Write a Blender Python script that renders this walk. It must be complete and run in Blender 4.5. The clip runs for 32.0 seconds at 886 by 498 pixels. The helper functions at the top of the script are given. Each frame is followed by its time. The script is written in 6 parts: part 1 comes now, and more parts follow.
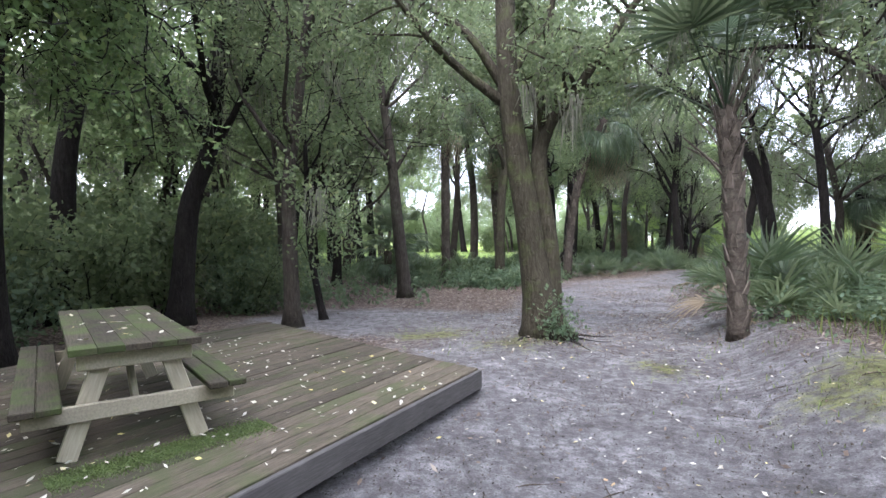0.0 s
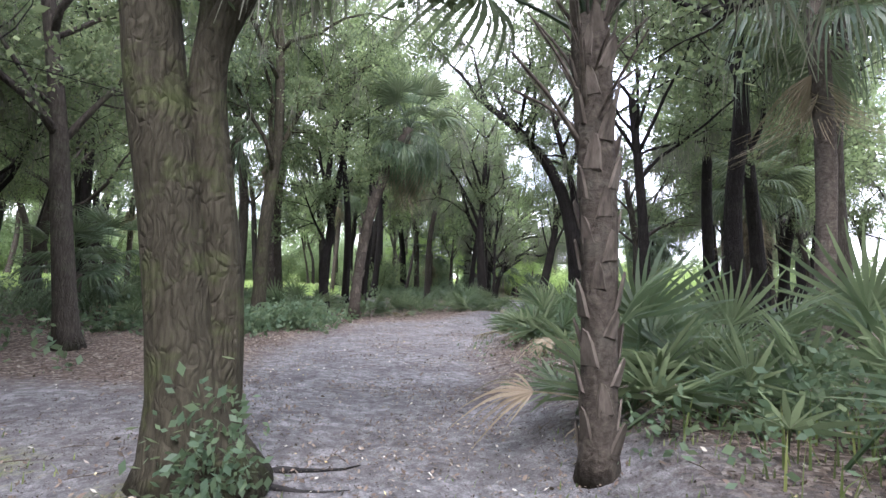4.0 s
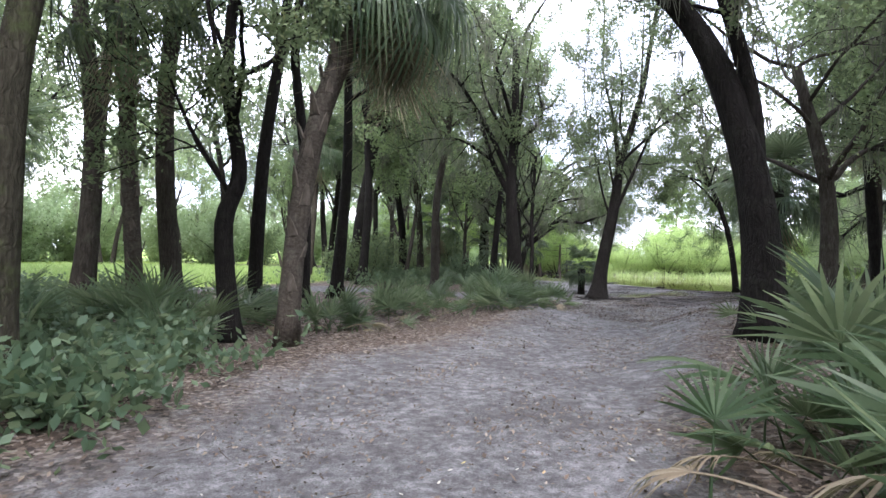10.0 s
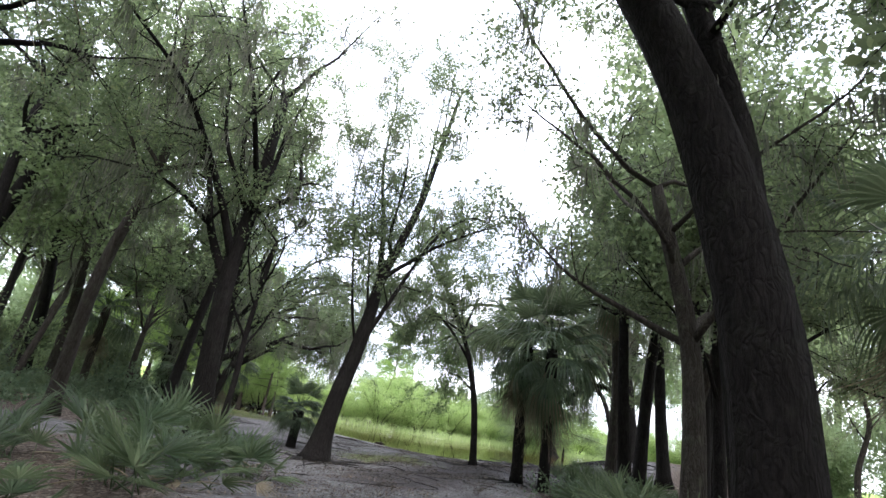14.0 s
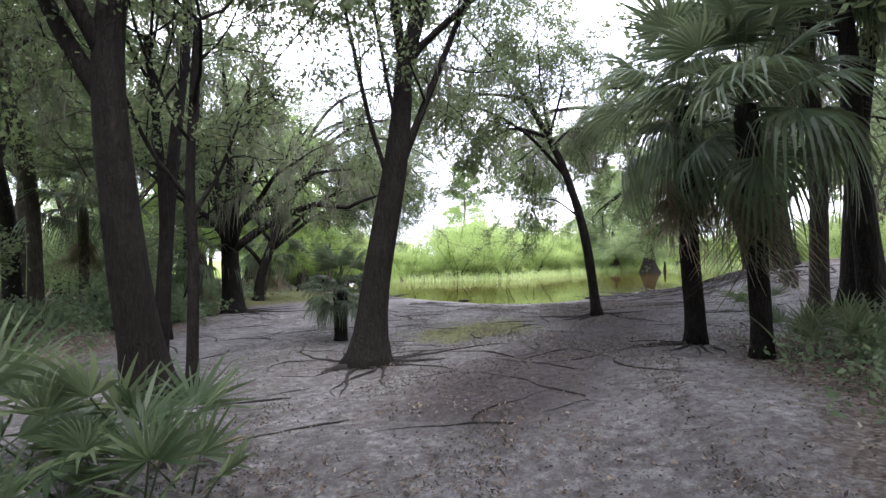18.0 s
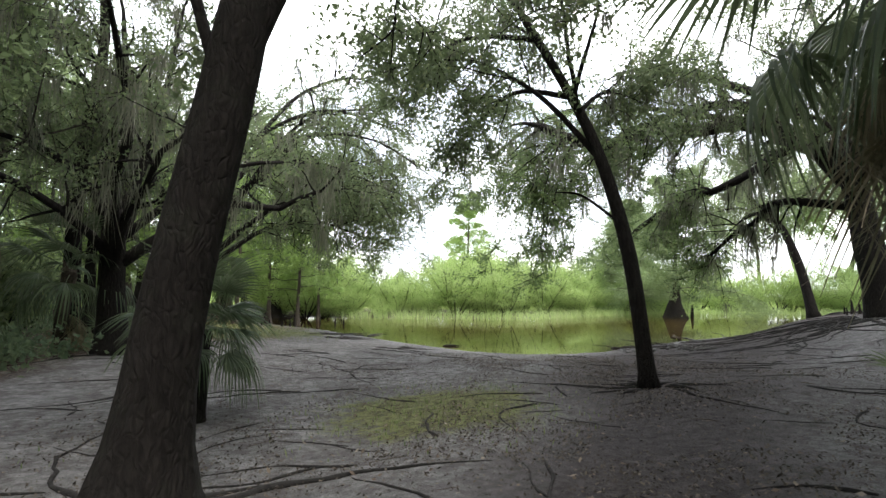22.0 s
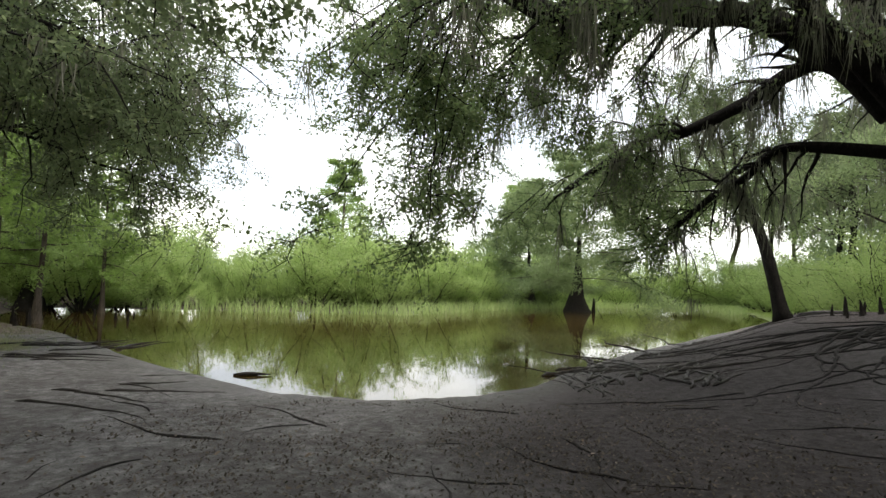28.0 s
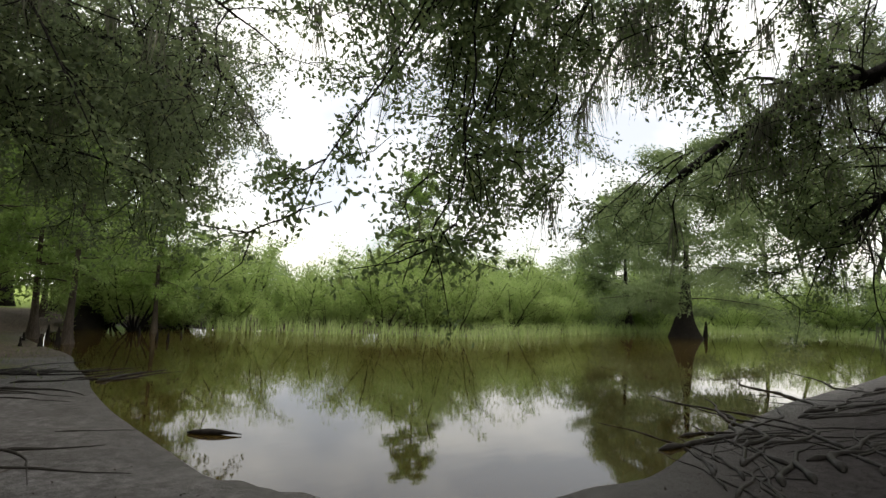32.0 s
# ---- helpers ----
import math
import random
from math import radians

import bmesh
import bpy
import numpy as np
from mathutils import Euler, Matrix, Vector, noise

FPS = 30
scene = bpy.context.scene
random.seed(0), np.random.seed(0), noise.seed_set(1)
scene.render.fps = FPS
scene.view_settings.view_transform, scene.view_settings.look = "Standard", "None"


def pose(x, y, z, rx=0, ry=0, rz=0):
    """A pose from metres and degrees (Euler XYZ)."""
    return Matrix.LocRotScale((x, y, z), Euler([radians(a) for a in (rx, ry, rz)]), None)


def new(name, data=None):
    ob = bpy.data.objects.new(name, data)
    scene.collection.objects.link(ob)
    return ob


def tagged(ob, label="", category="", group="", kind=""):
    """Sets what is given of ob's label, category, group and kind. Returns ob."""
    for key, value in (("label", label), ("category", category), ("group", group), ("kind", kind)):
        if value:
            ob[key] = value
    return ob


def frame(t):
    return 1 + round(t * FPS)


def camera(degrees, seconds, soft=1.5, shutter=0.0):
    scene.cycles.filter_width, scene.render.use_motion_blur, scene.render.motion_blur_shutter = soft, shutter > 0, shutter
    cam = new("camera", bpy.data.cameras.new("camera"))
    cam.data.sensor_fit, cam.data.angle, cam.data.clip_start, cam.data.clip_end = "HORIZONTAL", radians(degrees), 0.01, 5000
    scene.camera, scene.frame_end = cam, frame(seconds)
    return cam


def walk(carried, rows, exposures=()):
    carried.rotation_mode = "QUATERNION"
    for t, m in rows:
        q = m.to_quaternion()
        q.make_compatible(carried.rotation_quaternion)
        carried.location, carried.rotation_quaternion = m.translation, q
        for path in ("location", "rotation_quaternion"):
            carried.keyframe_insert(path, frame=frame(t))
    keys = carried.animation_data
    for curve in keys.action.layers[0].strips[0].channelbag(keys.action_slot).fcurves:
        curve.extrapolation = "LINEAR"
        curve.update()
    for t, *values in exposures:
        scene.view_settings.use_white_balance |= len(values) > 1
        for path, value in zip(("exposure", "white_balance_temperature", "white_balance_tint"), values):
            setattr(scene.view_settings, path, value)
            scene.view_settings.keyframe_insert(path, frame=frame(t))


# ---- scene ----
cam = camera(80.0, 32.0)
# seconds, eye x y z, yaw, pitch, roll
PATH = [
    (0.0, -0.000, 0.000, 1.546, 0.00, -0.86, 0.37),
    (0.5, 0.219, 0.607, 1.532, -3.79, -0.88, -0.28),
    (1.0, 0.435, 1.160, 1.523, -9.95, -1.64, 1.45),
    (1.5, 0.680, 1.658, 1.515, -8.31, 4.36, -2.89),
    (2.0, 0.916, 2.124, 1.501, -16.30, 8.19, -4.87),
    (2.5, 1.142, 2.596, 1.491, -18.92, 9.72, -5.86),
    (3.0, 1.350, 3.116, 1.474, -20.00, 8.84, -6.50),
    (3.5, 1.573, 3.672, 1.463, -21.07, 3.22, -3.40),
    (5.5, 2.458, 6.091, 1.524, -17.82, 3.50, -1.65),
    (6.0, 2.687, 6.771, 1.535, -15.09, 4.06, 0.07),
    (6.5, 2.910, 7.510, 1.543, -7.74, 4.15, -0.40),
    (7.0, 3.119, 8.264, 1.535, -6.08, 4.09, 1.21),
    (7.5, 3.329, 9.005, 1.511, -9.33, 4.12, -1.21),
    (8.0, 3.535, 9.722, 1.479, -16.65, 5.80, -2.93),
    (8.5, 3.749, 10.416, 1.449, -18.95, 6.65, -3.12),
    (9.0, 3.961, 11.109, 1.430, -18.85, 5.69, -2.53),
    (9.5, 4.184, 11.813, 1.432, -21.96, 2.98, -1.42),
    (10.0, 4.434, 12.536, 1.451, -19.45, 0.56, -1.13),
    (10.5, 4.663, 13.253, 1.467, -21.13, 1.07, -0.47),
    (11.0, 4.912, 13.936, 1.466, -23.77, 3.25, -1.32),
    (11.5, 5.196, 14.605, 1.466, -26.96, 4.51, -4.28),
    (12.0, 5.541, 15.224, 1.468, -31.45, 3.93, -3.69),
    (12.5, 5.920, 15.795, 1.466, -29.37, 8.90, -4.09),
    (13.0, 6.310, 16.353, 1.471, -36.81, 11.39, -5.85),
    (13.5, 6.713, 16.901, 1.474, -44.52, 14.40, -6.37),
    (14.0, 7.149, 17.449, 1.483, -50.33, 17.69, -9.55),
    (14.5, 7.647, 18.000, 1.511, -47.51, 7.49, -4.45),
    (15.0, 8.198, 18.554, 1.540, -33.87, 5.36, -1.66),
    (15.5, 8.758, 19.116, 1.567, -28.38, 6.87, -4.25),
    (17.5, 11.005, 21.322, 1.678, -37.95, -0.10, -0.01),
    (18.0, 11.552, 21.851, 1.662, -42.06, 0.66, 1.23),
    (18.5, 12.089, 22.319, 1.617, -42.63, 3.32, -0.39),
    (19.0, 12.622, 22.749, 1.570, -43.73, 5.40, -1.59),
    (19.5, 13.149, 23.142, 1.540, -45.40, 5.24, -0.31),
    (20.0, 13.665, 23.522, 1.522, -41.12, 3.82, 1.31),
    (20.5, 14.147, 23.904, 1.499, -39.44, 2.96, 1.52),
    (21.0, 14.614, 24.286, 1.472, -40.92, 2.57, -0.64),
    (21.5, 15.089, 24.678, 1.453, -41.86, 1.91, 0.44),
    (22.0, 15.601, 25.064, 1.443, -41.11, 4.66, -0.80),
    (22.5, 16.120, 25.459, 1.425, -41.31, 3.29, -1.75),
    (23.0, 16.648, 25.838, 1.407, -44.87, 3.34, -0.87),
    (23.5, 17.160, 26.210, 1.394, -46.35, 4.01, -1.18),
    (24.0, 17.632, 26.617, 1.382, -45.16, 2.90, -1.25),
    (24.5, 18.117, 27.026, 1.378, -40.25, 3.24, 0.82),
    (26.5, 20.210, 28.755, 1.387, -32.94, 3.75, 0.76),
    (27.0, 20.793, 29.182, 1.371, -35.96, 5.07, -0.01),
    (27.5, 21.362, 29.592, 1.356, -44.97, 2.82, -1.98),
    (28.0, 21.847, 29.968, 1.339, -53.23, 3.75, -1.96),
    (28.5, 22.238, 30.301, 1.309, -58.69, 4.35, -2.71),
    (29.0, 22.613, 30.591, 1.282, -62.17, 6.47, -4.26),
    (29.5, 22.993, 30.823, 1.275, -57.86, 5.52, -2.48),
    (30.0, 23.368, 30.980, 1.296, -46.69, 9.86, -3.47),
    (30.5, 23.697, 31.120, 1.317, -45.55, 10.74, -5.67),
    (31.0, 24.002, 31.261, 1.327, -47.48, 8.77, -4.22),
    (31.5, 24.320, 31.411, 1.320, -48.03, 9.03, -4.59),
    (32.0, 24.666, 31.572, 1.314, -43.63, 5.59, -2.23),
]
EXPOSURES = [(0, 1.75, 5900, 20), (1, 1.74, 5900, 17), (2, 1.84, 5880, 25), (6, 1.62, 6080, 17), (9, 1.52, 6000, 18), (11, 1.58, 6000, 17), (13, 1.34, 6040, 15), (15, 1.0, 6180, 15), (18, 1.45, 6220, 20), (20, 1.13, 6450, 13), (24, 0.78, 6750, 9), (27, 0.39, 6950, 8), (30, 0.0, 7150, 8), (32, -0.33, 7200, 9)]
walk(cam, [(t, pose(x, y, z, 90 + pitch, roll, yaw)) for t, x, y, z, yaw, pitch, roll in PATH], EXPOSURES)

# ---- world and light ----
world = bpy.data.worlds.new("overcast_sky")
scene.world = world
world.use_nodes = True
wn, wl = world.node_tree.nodes, world.node_tree.links
wn.clear()
SUN_UP, SUN_ROUND = radians(58), radians(200)
sky = wn.new("ShaderNodeTexSky")
sky.sky_type, sky.sun_disc, sky.sun_elevation, sky.sun_rotation = "NISHITA", False, SUN_UP, SUN_ROUND
sky.dust_density = 3.0
bg_sky, bg_cloud, both, wout = (wn.new("ShaderNodeBackground"), wn.new("ShaderNodeBackground"), wn.new("ShaderNodeAddShader"), wn.new("ShaderNodeOutputWorld"))
bg_sky.inputs["Strength"].default_value = 0.06
wl.new(sky.outputs[0], bg_sky.inputs["Color"])
wco, wmap, wnoise, wramp = wn.new("ShaderNodeTexCoord"), wn.new("ShaderNodeMapping"), wn.new("ShaderNodeTexNoise"), wn.new("ShaderNodeValToRGB")
wmap.inputs["Scale"].default_value = (1.6, 1.6, 3.4)
wnoise.inputs["Scale"].default_value, wnoise.inputs["Detail"].default_value, wnoise.inputs["Roughness"].default_value = 1.7, 5.0, 0.5
wramp.color_ramp.elements[0].position, wramp.color_ramp.elements[0].color = 0.36, (0.50, 0.54, 0.62, 1)
wramp.color_ramp.elements[1].position, wramp.color_ramp.elements[1].color = 0.62, (1.0, 1.0, 1.0, 1)
wl.new(wco.outputs["Generated"], wmap.inputs[0])
wl.new(wmap.outputs[0], wnoise.inputs["Vector"])
wl.new(wnoise.outputs[0], wramp.inputs[0])
wl.new(wramp.outputs[0], bg_cloud.inputs["Color"])
bg_cloud.inputs["Strength"].default_value = 2.0
wl.new(bg_sky.outputs[0], both.inputs[0])
wl.new(bg_cloud.outputs[0], both.inputs[1])
wl.new(both.outputs[0], wout.inputs[0])
sun = new("sun", bpy.data.lights.new("sun", "SUN"))
sun.data.energy, sun.data.angle, sun.data.color = 1.5, radians(25), (1.0, 0.97, 0.92)
sun.rotation_euler = (radians(90) - SUN_UP, 0, radians(180) - SUN_ROUND)

# ---- materials ----
MATS = {}


def nodes_of(name):
    m = bpy.data.materials.new(name)
    m.use_nodes = True
    n, l = m.node_tree.nodes, m.node_tree.links
    n.clear()
    return m, n, l


def ramp_of(n, stops):
    r = n.new("ShaderNodeValToRGB")
    while len(r.color_ramp.elements) < len(stops):
        r.color_ramp.elements.new(0.5)
    for e, (p, c) in zip(r.color_ramp.elements, stops):
        e.position, e.color = p, (*c, 1)
    return r


def noise_of(n, l, vec, scale, detail=4.0, rough=0.6, stretch=None):
    t = n.new("ShaderNodeTexNoise")
    t.inputs["Scale"].default_value, t.inputs["Detail"].default_value, t.inputs["Roughness"].default_value = scale, detail, rough
    if stretch:
        mp = n.new("ShaderNodeMapping")
        mp.inputs["Scale"].default_value = stretch
        l.new(vec, mp.inputs[0])
        vec = mp.outputs[0]
    l.new(vec, t.inputs["Vector"])
    return t.outputs[0]


def mix_col(n, l, fac, a, b, kind="MIX"):
    x = n.new("ShaderNodeMix")
    x.data_type, x.blend_type = "RGBA", kind
    for sock, v in ((x.inputs[0], fac), (x.inputs[6], a), (x.inputs[7], b)):
        if isinstance(v, (int, float)):
            sock.default_value = v
        elif isinstance(v, tuple):
            sock.default_value = (*v, 1)
        else:
            l.new(v, sock)
    return x.outputs[2]


def mathn(n, l, op, a, b=0.0, clamp=False):
    x = n.new("ShaderNodeMath")
    x.operation, x.use_clamp = op, clamp
    for sock, v in ((x.inputs[0], a), (x.inputs[1], b)):
        if isinstance(v, (int, float)):
            sock.default_value = v
        else:
            l.new(v, sock)
    return x.outputs[0]


def bark(name, dark, light, moss, scale=13.0, stretch=(1, 1, 0.16), bump=0.8, lichen=0.3):
    """Furrowed bark: long ridges, two scales of tone, lichen and moss blotches."""
    m, n, l = nodes_of(name)
    co = n.new("ShaderNodeTexCoord").outputs["Object"]
    ridge = noise_of(n, l, co, scale * 2.2, 6, 0.65, stretch)
    vor = n.new("ShaderNodeTexVoronoi")
    vor.feature, vor.inputs["Scale"].default_value = "DISTANCE_TO_EDGE", scale * 2.0
    mp = n.new("ShaderNodeMapping")
    mp.inputs["Scale"].default_value = (1, 1, 0.17)
    l.new(co, mp.inputs[0])
    wob = mix_col(n, l, 0.2, mp.outputs[0], noise_col(n, l, co, 3.0))
    l.new(wob, vor.inputs["Vector"])
    crack = ramp_of(n, [(0.0, (0, 0, 0)), (0.28, (1, 1, 1))])
    l.new(vor.outputs[0], crack.inputs[0])
    big = noise_of(n, l, co, 1.3, 3, 0.6)
    tone = ramp_of(n, [(0.25, dark), (0.75, light)])
    l.new(ridge, tone.inputs[0])
    c = mix_col(n, l, mathn(n, l, "MULTIPLY", mathn(n, l, "SUBTRACT", 1.0, crack.outputs[0]), 0.3), tone.outputs[0], tuple(v * 0.35 for v in dark))
    spots = ramp_of(n, [(0.52, (0, 0, 0)), (0.68, (1, 1, 1))])
    l.new(noise_of(n, l, co, 2.4, 5, 0.7), spots.inputs[0])
    c = mix_col(n, l, mathn(n, l, "MULTIPLY", spots.outputs[0], lichen), c, moss)
    c = mix_col(n, l, mathn(n, l, "MULTIPLY", big, 0.5), c, (0.5, 0.5, 0.5), "OVERLAY")
    b = n.new("ShaderNodeBsdfPrincipled")
    b.inputs["Roughness"].default_value = 0.93
    b.inputs["Specular IOR Level"].default_value = 0.15
    l.new(c, b.inputs["Base Color"])
    bp = n.new("ShaderNodeBump")
    bp.inputs["Strength"].default_value, bp.inputs["Distance"].default_value = bump, 0.03
    h = mathn(n, l, "ADD", mathn(n, l, "MULTIPLY", crack.outputs[0], 0.4), ridge)
    l.new(h, bp.inputs["Height"])
    l.new(bp.outputs[0], b.inputs["Normal"])
    o = n.new("ShaderNodeOutputMaterial")
    l.new(b.outputs[0], o.inputs[0])
    MATS[name] = m
    return m


def noise_col(n, l, vec, scale):
    t = n.new("ShaderNodeTexNoise")
    t.inputs["Scale"].default_value = scale
    l.new(vec, t.inputs["Vector"])
    return t.outputs[1]


def leaf(name, stops, through_light=0.4, rough=0.5, by_object=False, streak=0.0):
    """Thin leaf: a tone per leaf, some light passes through it."""
    m, n, l = nodes_of(name)
    if by_object:
        tone = n.new("ShaderNodeAttribute")
        tone.attribute_name = "tone"
        val = mathn(n, l, "ADD", mathn(n, l, "MULTIPLY", n.new("ShaderNodeObjectInfo").outputs["Random"], 0.5), mathn(n, l, "MULTIPLY", tone.outputs["Fac"], 0.5))
    else:
        val = n.new("ShaderNodeNewGeometry").outputs["Random Per Island"]
    r = ramp_of(n, stops)
    l.new(val, r.inputs[0])
    co = n.new("ShaderNodeTexCoord").outputs["Object"]
    c = mix_col(n, l, 0.25, r.outputs[0], noise_of(n, l, co, 0.9, 2), "OVERLAY")
    if streak:
        c = mix_col(n, l, streak, c, noise_of(n, l, co, 60, 2, 0.5), "OVERLAY")
    b = n.new("ShaderNodeBsdfPrincipled")
    b.inputs["Roughness"].default_value = rough
    b.inputs["Specular IOR Level"].default_value = 0.3
    l.new(c, b.inputs["Base Color"])
    t = n.new("ShaderNodeBsdfTranslucent")
    l.new(mix_col(n, l, 0.5, c, (0.40, 0.48, 0.25), "MIX"), t.inputs["Color"])
    mx = n.new("ShaderNodeMixShader")
    mx.inputs[0].default_value = through_light
    l.new(b.outputs[0], mx.inputs[1])
    l.new(t.outputs[0], mx.inputs[2])
    o = n.new("ShaderNodeOutputMaterial")
    l.new(mx.outputs[0], o.inputs[0])
    MATS[name] = m
    return m


def plain(name, a, b2, scale=8.0, rough=0.8, bump=0.2, stretch=None, dist=0.01, spots=None, by_object=0.0):
    """Two tones in fine and coarse noise, with relief."""
    m, n, l = nodes_of(name)
    co = n.new("ShaderNodeTexCoord").outputs["Object"]
    if by_object:
        shift = n.new("ShaderNodeVectorMath")
        shift.operation = "ADD"
        l.new(co, shift.inputs[0])
        l.new(mathn(n, l, "MULTIPLY", n.new("ShaderNodeObjectInfo").outputs["Random"], 23.0), shift.inputs[1])
        co = shift.outputs[0]
    fine = noise_of(n, l, co, scale, 6, 0.65, stretch)
    r = ramp_of(n, [(0.3, a), (0.7, b2)])
    l.new(fine, r.inputs[0])
    c = mix_col(n, l, 0.45, r.outputs[0], noise_of(n, l, co, scale * 0.17, 3), "OVERLAY")
    if spots:
        s = ramp_of(n, [(spots[1], (0, 0, 0)), (spots[1] + 0.12, (1, 1, 1))])
        l.new(noise_of(n, l, co, spots[2], 5, 0.7), s.inputs[0])
        c = mix_col(n, l, mathn(n, l, "MULTIPLY", s.outputs[0], spots[3]), c, spots[0])
    if by_object:
        rr = ramp_of(n, [(0, (0.3, 0.3, 0.3)), (1, (0.7, 0.7, 0.7))])
        l.new(n.new("ShaderNodeObjectInfo").outputs["Random"], rr.inputs[0])
        c = mix_col(n, l, by_object, c, rr.outputs[0], "OVERLAY")
    b = n.new("ShaderNodeBsdfPrincipled")
    b.inputs["Roughness"].default_value = rough
    b.inputs["Specular IOR Level"].default_value = 0.25
    l.new(c, b.inputs["Base Color"])
    bp = n.new("ShaderNodeBump")
    bp.inputs["Strength"].default_value, bp.inputs["Distance"].default_value = bump, dist
    l.new(fine, bp.inputs["Height"])
    l.new(bp.outputs[0], b.inputs["Normal"])
    o = n.new("ShaderNodeOutputMaterial")
    l.new(b.outputs[0], o.inputs[0])
    MATS[name] = m
    return m


OAK_BARK = bark("oak_bark", (0.020, 0.017, 0.014), (0.092, 0.080, 0.066), (0.115, 0.125, 0.085))
# near-black: the dimness of trunks seen against the sky is put into this colour
BACKLIT_BARK = bark("backlit_bark", (0.005, 0.0045, 0.004), (0.027, 0.023, 0.021), (0.040, 0.042, 0.032))
MOSSY_BARK = bark("mossy_bark", (0.022, 0.019, 0.013), (0.088, 0.080, 0.056), (0.075, 0.095, 0.034), lichen=0.6)
WET_BARK = bark("wet_dark_bark", (0.008, 0.007, 0.006), (0.03, 0.026, 0.023), (0.035, 0.038, 0.028), 9, (1, 1, 0.1))
PALM_BARK = bark("palm_bark", (0.028, 0.023, 0.018), (0.115, 0.098, 0.080), (0.16, 0.16, 0.13), 9, (1, 1, 1.4), 0.5)
CYPRESS_BARK = bark("cypress_bark", (0.045, 0.036, 0.03), (0.145, 0.12, 0.10), (0.2, 0.19, 0.17), 9, (1, 1, 0.1))
BOOT = plain("palm_boot", (0.042, 0.034, 0.027), (0.145, 0.124, 0.102), 14, 0.85, 0.5, (1, 1, 0.3), by_object=0.4)
OAK_LEAF = leaf("oak_leaf", [(0.0, (0.036, 0.060, 0.028)), (0.5, (0.068, 0.104, 0.046)), (0.92, (0.115, 0.160, 0.072)), (1.0, (0.20, 0.22, 0.09))], 0.5)
LIVE_OAK_LEAF = leaf("live_oak_leaf", [(0.0, (0.034, 0.072, 0.020)), (0.5, (0.070, 0.135, 0.036)), (0.92, (0.13, 0.20, 0.06)), (1.0, (0.21, 0.25, 0.07))], 0.5)
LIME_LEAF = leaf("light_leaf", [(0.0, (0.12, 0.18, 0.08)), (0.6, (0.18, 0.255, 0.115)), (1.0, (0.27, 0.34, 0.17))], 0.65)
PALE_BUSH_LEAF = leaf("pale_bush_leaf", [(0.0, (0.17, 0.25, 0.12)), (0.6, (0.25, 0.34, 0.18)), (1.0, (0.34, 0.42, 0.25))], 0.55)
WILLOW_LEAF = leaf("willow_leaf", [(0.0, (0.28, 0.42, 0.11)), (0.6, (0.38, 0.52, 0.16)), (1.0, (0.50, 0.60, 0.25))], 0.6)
CYPRESS_LEAF = leaf("cypress_leaf", [(0.0, (0.13, 0.23, 0.04)), (0.6, (0.20, 0.33, 0.06)), (1.0, (0.30, 0.44, 0.11))], 0.6)
HERB_LEAF = leaf("herb_leaf", [(0.0, (0.045, 0.082, 0.05)), (0.6, (0.072, 0.12, 0.072)), (1.0, (0.12, 0.17, 0.095))], 0.4)
PALM_LEAF = leaf("palm_leaf", [(0.1, (0.024, 0.044, 0.026)), (0.55, (0.044, 0.074, 0.040)), (0.95, (0.10, 0.135, 0.075))], 0.28, 0.38, True, 0.25)
PALMETTO_LEAF = leaf("palmetto_leaf", [(0.15, (0.018, 0.038, 0.018)), (0.55, (0.038, 0.070, 0.032)), (0.9, (0.105, 0.145, 0.08))], 0.4, 0.45, True, 0.25)
DEAD_FROND = leaf("dead_frond", [(0.0, (0.12, 0.09, 0.06)), (0.6, (0.20, 0.16, 0.11)), (1.0, (0.30, 0.26, 0.19))], 0.2, 0.8, True, 0.3)
GRASS = leaf("meadow_grass", [(0.0, (0.24, 0.36, 0.10)), (0.6, (0.34, 0.46, 0.15)), (1.0, (0.44, 0.52, 0.24))], 0.5)
REED = leaf("reed_grass", [(0.0, (0.30, 0.44, 0.14)), (0.6, (0.40, 0.53, 0.19)), (1.0, (0.50, 0.58, 0.28))], 0.5)
LOW_GRASS = leaf("low_grass", [(0.0, (0.07, 0.11, 0.03)), (0.6, (0.11, 0.15, 0.04)), (1.0, (0.17, 0.19, 0.06))], 0.3)
MOSS = leaf("spanish_moss", [(0.0, (0.085, 0.085, 0.07)), (0.6, (0.14, 0.138, 0.115)), (1.0, (0.22, 0.215, 0.18))], 0.3, 0.9)
LITTER = leaf("dead_leaves", [(0.0, (0.055, 0.040, 0.030)), (0.45, (0.115, 0.084, 0.064)), (0.85, (0.185, 0.147, 0.115)), (1.0, (0.27, 0.24, 0.20))], 0.05, 0.8)
PALE_LEAF = leaf("pale_fallen_leaves", [(0.0, (0.36, 0.34, 0.28)), (0.7, (0.50, 0.49, 0.42)), (0.9, (0.55, 0.48, 0.18)), (1.0, (0.35, 0.24, 0.15))], 0.05, 0.7)
CRUMB = leaf("bark_crumbs", [(0.0, (0.018, 0.014, 0.012)), (0.6, (0.05, 0.04, 0.032)), (1.0, (0.14, 0.12, 0.10))], 0.03, 0.9)
TWIG = plain("twig_wood", (0.035, 0.028, 0.022), (0.11, 0.09, 0.07), 30, 0.9, 0.4)
ROOT = plain("root_wood", (0.007, 0.0066, 0.0064), (0.028, 0.026, 0.025), 14, 0.92, 0.6, (1, 1, 1), 0.02)
